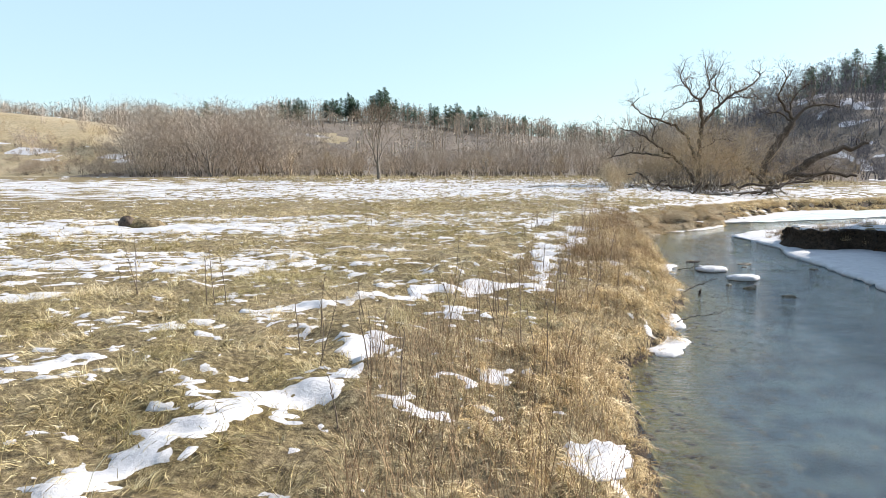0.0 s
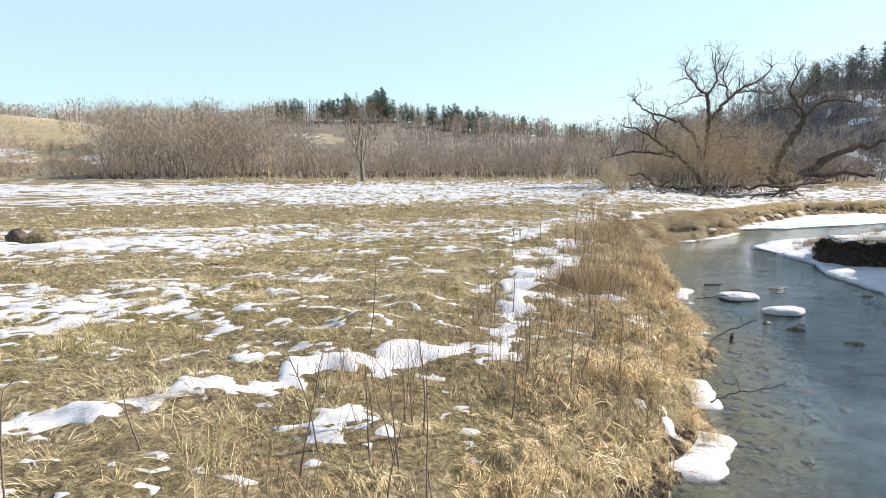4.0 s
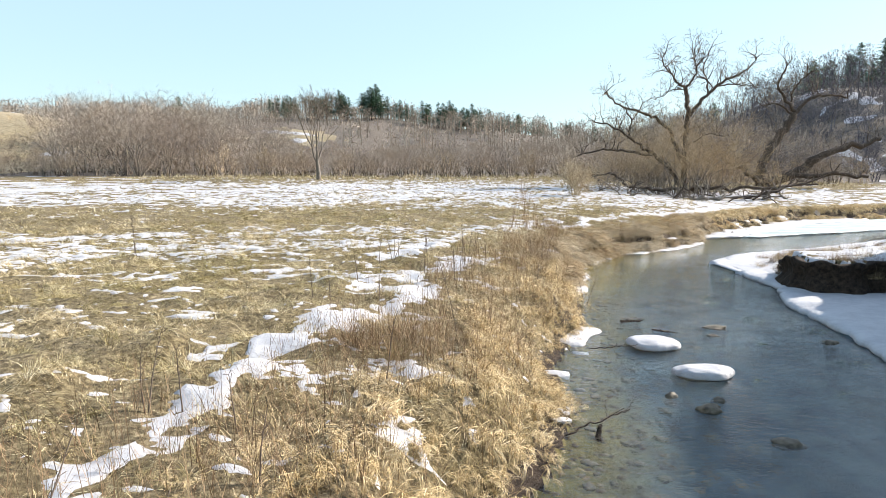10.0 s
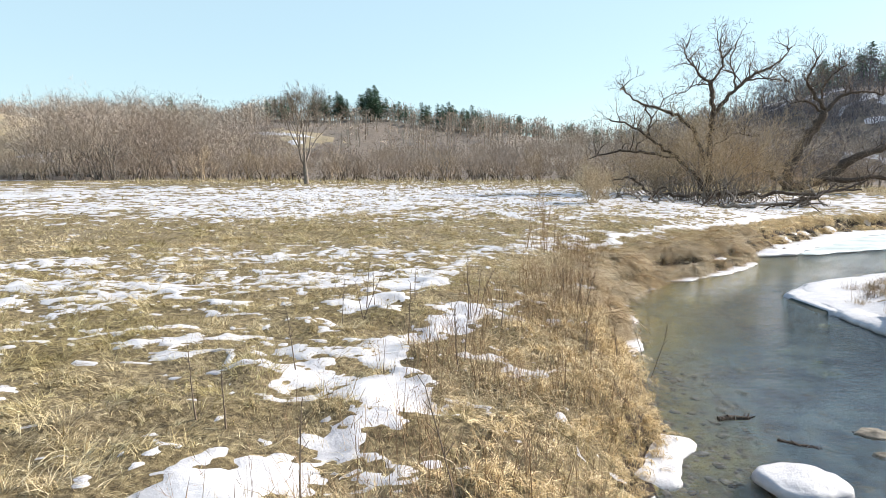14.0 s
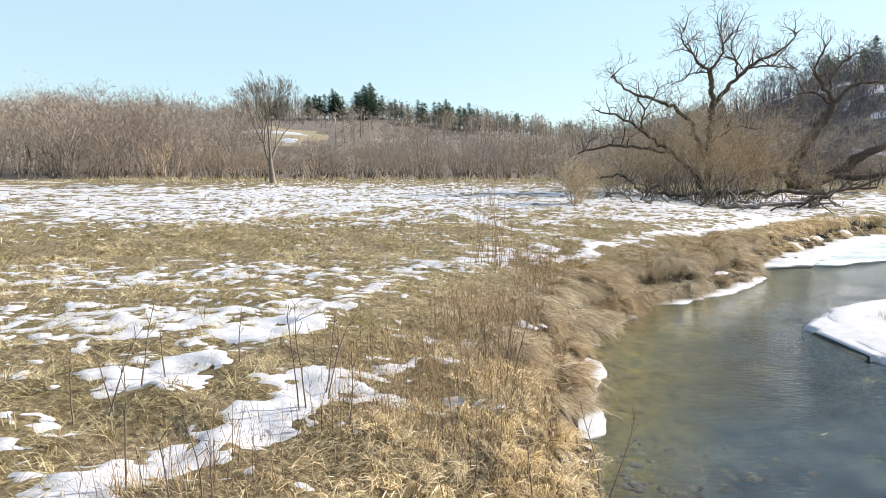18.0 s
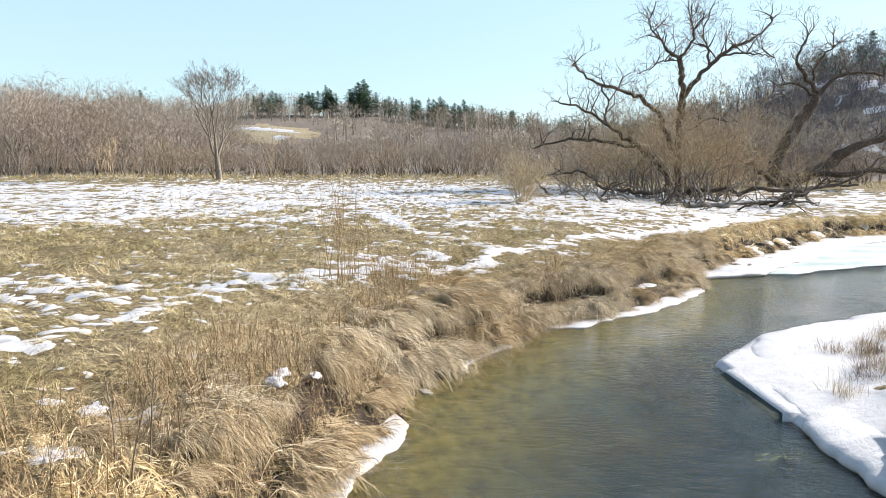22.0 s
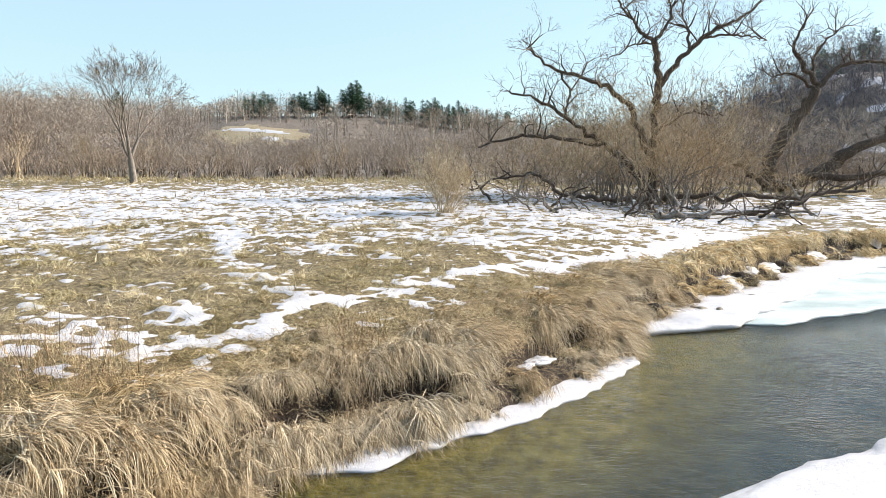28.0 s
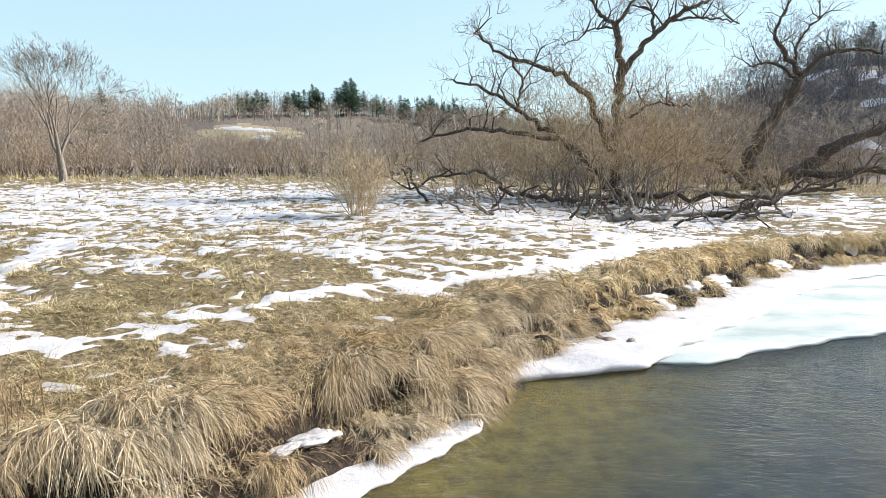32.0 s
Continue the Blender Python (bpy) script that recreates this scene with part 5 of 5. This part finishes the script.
# ---------- stones, stalks, wood ----------
def lump(seed, rx, ry, rz, rough=0.22, flat=0.0, sub=3):
    bm = bmesh.new()
    bmesh.ops.create_icosphere(bm, subdivisions=sub, radius=1)
    for v in bm.verts:
        k = 1 + rough * (noise.noise(v.co * 1.4 + Vector((seed * 3.1, 0, 0))) + 0.5 * noise.noise(v.co * 3.3 + Vector((0, seed * 1.7, 0))))
        v.co = Vector((v.co.x * rx * k, v.co.y * ry * k, max(v.co.z, -1 + flat) * rz * k))
    for f in bm.faces:
        f.smooth = True
    return bm


def bm_mesh(name, bm, mat):
    me = bpy.data.meshes.new(name)
    bm.to_mesh(me)
    bm.free()
    me.materials.append(mat)
    return me


def cushion(seed, rx, ry, h):
    """A thick pad of snow with a flat crown, steep sides and a lobed rim."""
    bm = lump(seed, 1, 1, 1, 0.0, 0.0, 4)
    for v in bm.verts:
        a, c = math.atan2(v.co.y, v.co.x), min(1.0, math.hypot(v.co.x, v.co.y))
        rim = 1 + 0.22 * noise.noise(Vector((math.cos(a) * 1.2, math.sin(a) * 1.2, seed))) + 0.1 * noise.noise(Vector((math.cos(a) * 3.5, math.sin(a) * 3.5, seed + 4)))
        k = c ** 0.55 * rim / max(c, 1e-6)
        up = math.copysign(abs(v.co.z) ** 0.7, v.co.z)
        z = up * h * (1 + 0.3 * noise.noise(v.co * 2 + Vector((seed, 0, 0)))) if up > 0 else up * h * 0.25
        v.co = Vector((v.co.x * rx * k, v.co.y * ry * k, z))
    return bm


def capped(seed, at, rx, ry):
    root = new("snow_capped_rock")
    root.location = at
    part("rock", bm_mesh("rock", lump(seed, rx * 0.9, ry * 0.9, 0.13), MAT["stone"]), root)
    part("snow_cap", bm_mesh("snow_cap", cushion(seed + 9, rx, ry, 0.17), MAT["snow"]), root, "thick white cushion of snow", (0, 0, 0.06))
    return tagged(root, "river rock under a thick round cap of snow", "rock", "snow-capped rocks")


for k, (sx, sy, sr) in enumerate(((18.9, 46.7, 0.34), (18.6, 46.3, 0.22), (10.15, 36.1, 0.19), (10.57, 36.4, 0.16), (10.2, 35.6, 0.2), (23.6, 52.4, 0.5), (22.4, 50.9, 0.22), (26.6, 55.6, 0.6), (29.5, 58.8, 0.6), (33.0, 61.9, 0.7), (25.2, 53.6, 0.25), (28.2, 57.5, 0.5), (12.2, 38.3, 0.14), (9.3, 25.6, 0.2), (8.1, 21.4, 0.16), (6.2, 16.6, 0.14), (1.85, 7.0, 0.42), (1.6, 6.4, 0.5))):
    ob = new("snow_clump", bm_mesh("snow_clump", lump(300 + k, sr, sr * 0.6, min(sr * 0.2, 0.06) if sy < 50 else 0.17 * sr, 0.5, 0.6, 4), MAT["snow"]))
    ob.matrix_basis = pose(sx, sy, zat(sx, sy) + (0.05 if sy < 50 else 0.06), 0 if sy < 50 else 26, 0, 40 + (23 * k if sy < 50 else 0))
    tagged(ob, "small lump of old snow caught in the bank grass", "snow", "snow lumps on the bank")
capped(1, (11.15, 26.15, -0.02), 0.62, 0.5)
capped(2, (11.45, 23.95, -0.02), 0.6, 0.38)
for k, (sx, sy, sr, sz) in enumerate(((10.8, 22.05, 0.2, 0.1), (11.45, 20.7, 0.24, 0.05), (13.4, 28.0, 0.3, 0.06), (10.4, 22.8, 0.12, 0.06), (11.2, 22.6, 0.14, 0.03), (13.0, 27.2, 0.16, 0.03), (15.6, 26.5, 0.2, 0.05))):
    ob = new("river_stone", bm_mesh("river_stone", lump(20 + k, sr, sr * 0.7, 0.11, 0.45), MAT["stone"]))
    ob.location = (sx, sy, sz - 0.1)
    tagged(ob, "wet grey-brown stone breaking the surface of the river", "stone", "stones in the river")
for k, (sx, sy, sr) in enumerate(((23.6, 51.9, 0.16), (24.8, 52.2, 0.25), (26.7, 54.4, 0.2), (24.2, 52.4, 0.3), (25.1, 52.5, 0.22))):
    ob = new("bank_stone", bm_mesh("bank_stone", lump(350 + k, sr, sr * 0.75, sr * 0.5, 0.4), MAT["stone"]))
    ob.matrix_basis = pose(sx, sy, max(zat(sx, sy), 0.05) + 0.08, 0, 0, 50 * k)
    tagged(ob, "brown stone bare of snow at the foot of the bank", "stone", "stones at the foot of the bank")
rng = random.Random(61)
STONE = [bm_mesh("bed_stone", lump(40 + k, 1, 0.7, 0.3, 0.4, sub=2), MAT["stone"]) for k in range(4)]
for i in range(150):
    yy = rng.uniform(14, 32)
    lx = float(np.interp(yy, LX[:, 1], LX[:, 0]))
    ob = new("bed_stone", STONE[i % 4])
    xx = lx + abs(rng.gauss(0.2, 1.1)) + 0.25
    s = rng.uniform(0.05, 0.15)
    ob.matrix_basis = pose(xx, yy, zat(xx, yy) + 0.02, 0, 0, rng.uniform(0, 360)) @ Matrix.Diagonal((s, s, s, 1))
    tagged(ob, "rounded stone lying on the bed of the shallow river", "stone", "stones on the river bed")


def mop(seed, at, size):
    """A clod of bank turf with grass hanging all round it."""
    r = np.random.RandomState(seed)
    root = new("turf_clod")
    root.matrix_basis = pose(at[0], at[1], max(zat(*at), 0.05) - 0.05, 0, 0, 60 * seed)
    part("turf", bm_mesh("turf", lump(seed, size, size * 0.8, size * 0.75, 0.3, 0.7), MAT["soil"]), root)
    n = 420
    a, up = r.uniform(0, 6.283, n), r.uniform(0.1, 1.0, n)
    p = np.stack([np.cos(a) * size * np.sqrt(1 - up * up), np.sin(a) * size * 0.8 * np.sqrt(1 - up * up), size * 0.72 * up], -1)
    tagged(part("hanging_grass", raw_mesh("hanging_grass", *blades(p, a + r.normal(0, 0.5, n), np.radians(r.uniform(-20, 50, n)), r.uniform(0.2, 0.5, n), r.uniform(0.008, 0.018, n), np.radians(r.uniform(50, 130, n)), 2, seed), MAT["crest_straw"]), root), kind="stuff")
    return tagged(root, "clod of turf with hanging dead grass slumped from the bank", "turf", "slumped clods along the bank")


for k, (sx, sy, sr) in enumerate(((22.7, 51.6, 0.42), (24.1, 53.1, 0.5), (25.7, 54.6, 0.4), (27.1, 56.0, 0.55), (28.6, 57.4, 0.45), (30.2, 59.2, 0.55), (32.0, 60.7, 0.5), (34.3, 62.3, 0.55))):
    mop(950 + k, (sx, sy), sr)


# pebbles of the bed
x, y, r = scatter(3, 15.5, 6, 33, 26, 71)
pb = banks(x, y)
ok = pb[2] & (-pb[0] < 3.6) & (r.rand(len(x)) < np.exp(pb[0] / 1.6))
x, y = x[ok], y[ok]
n = len(x)
s = r.uniform(0.03, 0.1, n)
base = np.array([(1, 0, 0), (0.2, 0.8, 0), (-0.9, 0.3, 0), (-0.3, -0.8, 0), (0.1, 0, 0.5), (0.1, 0, -0.5)])
quad = np.array([(0, 1, 4, 4), (1, 2, 4, 4), (2, 3, 4, 4), (3, 0, 4, 4)])[:, :3]
a = r.uniform(0, 6.283, n)
rot = np.stack([np.stack([np.cos(a), -np.sin(a)], -1), np.stack([np.sin(a), np.cos(a)], -1)], -2)
co = np.repeat(base[None], n, 0) * s[:, None, None]
co[..., :2] = np.einsum("nij,nkj->nki", rot, co[..., :2])
co += np.stack([x, y, ground_z(x, y) + 0.01], -1)[:, None]
MAT["pebble"] = island_mat("pebbles", [(0.0, (0.05, 0.037, 0.022)), (0.5, (0.13, 0.096, 0.058)), (1.0, (0.24, 0.185, 0.125))], 0.6)
tagged(new("gravel", raw_mesh("gravel", co.reshape(-1, 3), (quad[None] + 6 * np.arange(n)[:, None, None]).reshape(-1, 3), MAT["pebble"])), "brown gravel on the bed of the shallow river", "gravel", kind="stuff")
print("pebbles", n)


def weed(seed, at, h, stems, label, spread=0.22):
    """A dead weed: each stem is a part, with its fine side twigs under it."""
    r = np.random.RandomState(seed)
    rng2 = random.Random(seed)
    root = new("weed_stalk")
    root.location = at
    for s in range(stems):
        p = np.array([r.normal(0, spread), r.normal(0, spread), -0.05]) * (0 if stems == 1 else 1)
        d = np.array([r.normal(0, 0.1), r.normal(0, 0.1), 1.0])
        hh, n, rad, main, side = h * r.uniform(0.8, 1.15) * (1 if stems < 5 else 0.85), 7, 0.013 if stems < 5 else 0.008, [], []
        for i in range(n):
            q2 = p + d / np.linalg.norm(d) * hh / n
            main.append((*p, *q2, rad, rad * 0.85))
            if i >= 3:
                for k in range(2):
                    e = d * 0.9 + r.normal(0, 0.5, 3)
                    side.append((*q2, *(q2 + e / np.linalg.norm(e) * hh * r.uniform(0.06, 0.16)), rad * 0.6, 0.004))
            p, rad, d = q2, rad * 0.85, d + r.normal(0, 0.05, 3)
        stem = part("stem", raw_mesh("stem", *bough(main, 5, rng2), MAT["twig_dark" if stems < 5 else "russet"]), root)
        tagged(part("side_growth", raw_mesh("side_growth", *tubes(side, 3), MAT["twig_dark" if stems < 5 else "russet"]), stem), kind="stuff")
    return tagged(root, label, "weed", "dead weed stalks")


STALKS = ((1.3, 12.7, 1.3, 1), (1.0, 11.3, 1.2, 2), (0.1, 11.9, 1.2, 2), (2.4, 13.5, 1.2, 1), (4.3, 15.4, 1.0, 1), (6.9, 30.6, 1.5, 2), (10.7, 30.9, 1.2, 2), (6.4, 23.1, 1.8, 1), (4.0, 27.1, 1.0, 1), (-3.6, 31.4, 1.2, 2), (-4.8, 13.1, 1.3, 3), (-2.1, 10.7, 1.1, 1), (-1.5, 11.8, 0.9, 1), (0.9, 12.2, 1.1, 3), (10.1, 42.4, 2.9, 12), (9.6, 42.8, 2.2, 9), (10.5, 42.9, 1.8, 8), (-6.5, 13.5, 1.2, 2))
for k, (sx, sy, h, c) in enumerate(STALKS):
    weed(500 + k, (sx, sy, zat(sx, sy)), h, c, "tall thin dead weed stalk standing in the grass" if c < 5 else "clump of tall thin bare stalks in the snow")
rng = random.Random(67)
for k in range(70):
    sx, sy = rng.uniform(-4, 10), rng.uniform(4, 34)
    lx = float(np.interp(sy, LX[:, 1], LX[:, 0]))
    if sx > lx - 0.7 or sx < lx - 6:
        continue
    weed(600 + k, (sx, sy, zat(sx, sy)), rng.uniform(0.7, 1.25), rng.choice((1, 1, 2, 3)), "tall thin dead weed stalk standing in the grass")

# fallen timber under the willows
def log(seed, at, length, r0, turn, rise=0.0, kids=4):
    rng = random.Random(seed)
    thick = []
    a = Vector((0, 0, 0))
    d = Vector((1, 0, rise)).normalized()
    fine = limb([a, d * length * 0.35 + Vector((0, rng.uniform(-0.3, 0.3), rng.uniform(0, 0.3))), d * length * 0.7 + Vector((0, rng.uniform(-0.5, 0.5), rng.uniform(-0.1, 0.4))), d * length], r0, r0 * 0.35, thick, rng)
    for k in range(kids):
        p = fine[rng.randrange(len(fine) // 3, len(fine))]
        e = Vector((rng.uniform(0, 1), rng.uniform(-1, 1), rng.uniform(-0.1, 1.0))).normalized()
        limb([p, p + e * length * 0.1, p + e * length * 0.2 + Vector((0, 0, rng.uniform(-0.2, 0.4)))], r0 * 0.35, 0.015, thick, rng)
    ob = new("fallen_log", raw_mesh("fallen_log", *tubes(thick, 7), MAT["pale_bark" if seed % 3 else "bark"]))
    ob.matrix_basis = pose(at[0], at[1], zat(*at) + r0 * 0.6, 0, 0, turn)
    return tagged(ob, "dark fallen willow log with broken branches in the snow", "log", "fallen timber under the willows")


rng = random.Random(90)
for k in range(44):
    log(700 + k, (rng.uniform(19, 38), rng.uniform(66.5, 74)), rng.uniform(1.2, 3.4), rng.uniform(0.03, 0.1), rng.uniform(0, 360), rng.uniform(0.0, 0.9), rng.randint(3, 8))
big_log = log(740, (28.5, 69.2), 7.5, 0.2, 4, 0.05, 5)
for k in range(5):
    part("snow_strip", bm_mesh("snow_strip", lump(60 + k, 0.7, 0.11, 0.06, 0.5, 0.6), MAT["snow"]), big_log, "line of snow on the log", (1.0 + 1.15 * k, 0, 0.14 + 0.06 * k))
log(741, (34.0, 70.5), 8, 0.2, 12, 0.16, 7)
def driftwood(seed, at, length, r0, turn, rise, label):
    rng = random.Random(seed)
    thick = []
    d = Vector((1, 0, rise)).normalized()
    fine = limb([d * 0, d * length * 0.4 + Vector((0, 0.06 * length, 0)), d * length * 0.75, d * length + Vector((0, -0.05 * length, 0))], r0, r0 * 0.5, thick, rng)
    for k in range(3):
        p = fine[rng.randrange(len(fine) // 3, len(fine))]
        e = Vector((rng.uniform(0.2, 1), rng.uniform(-1, 1), rng.uniform(0, 0.8))).normalized()
        limb([p, p + e * length * 0.12, p + e * length * 0.25], r0 * 0.4, 0.004, thick, rng)
    ob = new("driftwood", raw_mesh("driftwood", *tubes(thick, 7), MAT["bark"]))
    ob.matrix_basis = pose(at[0], at[1], at[2], 0, 0, turn)
    return tagged(ob, label, "driftwood", "wood in the river")


driftwood(1, (11.05, 28.6, 0.0), 0.55, 0.06, 5, 0.03, "short dark log lying in the shallow river")
driftwood(2, (8.6, 20.9, -0.12), 0.32, 0.06, 80, 3.0, "dark stub of wood standing in the river")
driftwood(3, (7.7, 20.0, 0.3), 1.3, 0.014, 20, 0.3, "thin bare twig hanging over the water from the bank")
driftwood(4, (9.4, 25.2, 0.2), 1.0, 0.012, -35, 0.25, "thin bare twig hanging over the water from the bank")
driftwood(5, (6.1, 16.2, 0.25), 1.2, 0.012, 15, 0.12, "thin bare twig hanging over the water from the bank")
driftwood(6, (12.2, 27.5, -0.05), 0.6, 0.05, 160, 0.08, "dark waterlogged stick breaking the surface")
# green strands of weed drifting at the surface
MAT["water_weed"] = island_mat("water_weed", [(0.0, (0.06, 0.08, 0.02)), (0.5, (0.14, 0.16, 0.045)), (1.0, (0.26, 0.27, 0.1))], 0.5)
for k, (sx, sy) in enumerate(((17.2, 35.6), (14.8, 29.0), (13.6, 22.9), (12.4, 23.6), (15.9, 27.8), (14.9, 24.9), (14.7, 32.0), (14.6, 31.1), (14.4, 32.8), (13.9, 26.3))):
    r = np.random.RandomState(900 + k)
    n = 14
    p = np.stack([np.clip(r.normal(0, 0.16, n), -0.3, 0.3), np.clip(r.normal(0, 0.1, n), -0.2, 0.2), np.full(n, 0.003)], -1)
    ob = new("water_weed", raw_mesh("water_weed", *blades(p, r.normal(0.6, 0.5, n), np.radians(r.uniform(-1, 2, n)), r.uniform(0.08, 0.3, n), r.uniform(0.006, 0.014, n), np.radians(r.uniform(0, 3, n)), 2, k), MAT["water_weed"]))
    ob.location = (sx, sy, 0)
    tagged(ob, "yellow-green strands of weed drifting at the water's surface", "weed", "weed in the river")
# dark stump on the open meadow
stump = new("tree_stump")
stump.location = (-15.0, 31.0, zat(-15, 31))
part("mound", bm_mesh("mound", lump(5, 0.95, 0.7, 0.42, 0.3, 0.8), MAT["ground"]), stump, "grassy mound", (0.35, 0.1, 0))
part("wood", bm_mesh("wood", lump(8, 0.34, 0.3, 0.55, 0.4, 0.8), MAT["bark"]), stump, "dark rotten wood", (-0.3, -0.35, 0))
tagged(stump, "low dark rotten stump against a grassy mound", "stump")
# bushy heap of brown weeds beside the trodden way
for k, (sx, sy) in enumerate(((5.0, 22.1), (5.3, 21.6), (4.7, 22.4), (5.6, 22.2), (5.2, 22.7), (5.9, 21.8), (4.6, 21.8), (5.5, 23.0), (6.1, 22.5))):
    r = np.random.RandomState(980 + k)
    n = 260
    a, rad = r.uniform(0, 6.283, n), np.minimum(np.abs(r.normal(0, 0.16, n)), 0.34)
    p = np.stack([rad * np.cos(a), rad * np.sin(a), np.full(n, -0.03)], -1)
    ob = new("weed_tuft", raw_mesh("weed_tuft", *blades(p, a + r.normal(0, 0.7, n), np.radians(r.uniform(35, 88, n)), r.uniform(0.3, 0.75, n), r.uniform(0.005, 0.01, n), np.radians(r.uniform(0, 95, n)), 2, k), MAT[("russet", "crest_straw", "bank_straw")[k % 3]]))
    ob.location = (sx, sy, zat(sx, sy))
    tagged(ob, "bushy tuft of brown dead weeds beside the snowy track", "weeds", "weed tufts beside the track")
# dry brush on the bar
rng = random.Random(95)
TUFTS = ((22.9, 41.6), (22.5, 40.5), (21.2, 39.8), (21.5, 40.1), (21.1, 39.0), (19.4, 37.6), (20.2, 38.3), (21.3, 38.6), (20.4, 37.5), (20.8, 37.4), (21.8, 39.6), (22.2, 39.9), (21.6, 39.2), (20.6, 38.8), (23.4, 41.4), (22.0, 38.9), (21.0, 37.9), (22.6, 41.2), (19.0, 35.1), (18.8, 34.6), (19.3, 35.8))
rim = course(SCARP[3:14], 0.4)
for k in range(95 + len(rim[0]) + len(TUFTS)):
    sx, sy = rng.uniform(18.8, 29), rng.uniform(26, 45)
    extra = k - 95 - len(rim[0])
    if extra >= 0:
        sx, sy = TUFTS[extra]
    elif k >= 95:
        sx, sy = [float(rim[j][k - 95] + 0.35 * rim[j + 2][k - 95]) + rng.uniform(-0.15, 0.15) for j in (0, 1)]
    if extra < 0 and not (inside(np.array([sx]), np.array([sy]), SCARP + [(400, -60), (400, 92), (60, 60)])[0] or (sy > 37 and sx > 19.6)):
        continue
    if (extra < 0 and sy > 36 and sx < 20.6) or banks(np.array([sx]), np.array([sy]))[2][0] or (extra < 0 and banks(np.array([sx]), np.array([sy]))[1][0] < 1.2):
        continue
    r = np.random.RandomState(800 + k)
    n = 170
    p = np.stack([np.clip(r.normal(0, 0.15, n), -0.3, 0.3), np.clip(r.normal(0, 0.15, n), -0.3, 0.3), np.full(n, -0.03)], -1)
    co, q = blades(p, r.uniform(0, 6.283, n), np.radians(r.uniform(35, 85, n)), r.uniform(0.15, 0.5, n), r.uniform(0.004, 0.009, n), np.radians(r.uniform(-20, 60, n)), 2, k)
    ob = new("dry_brush", raw_mesh("dry_brush", co, q, MAT[("russet", "bank_straw", "twig_dark")[k % 3]]))
    ob.location = (sx, sy, zat(sx, sy))
    tagged(ob, "tuft of dry brown brush poking through the snow on the bar", "brush", "brush on the bar")
print("objects", len(bpy.data.objects), "tris", sum(len(o.data.polygons) * 2 for o in bpy.data.objects if o.type == "MESH"))
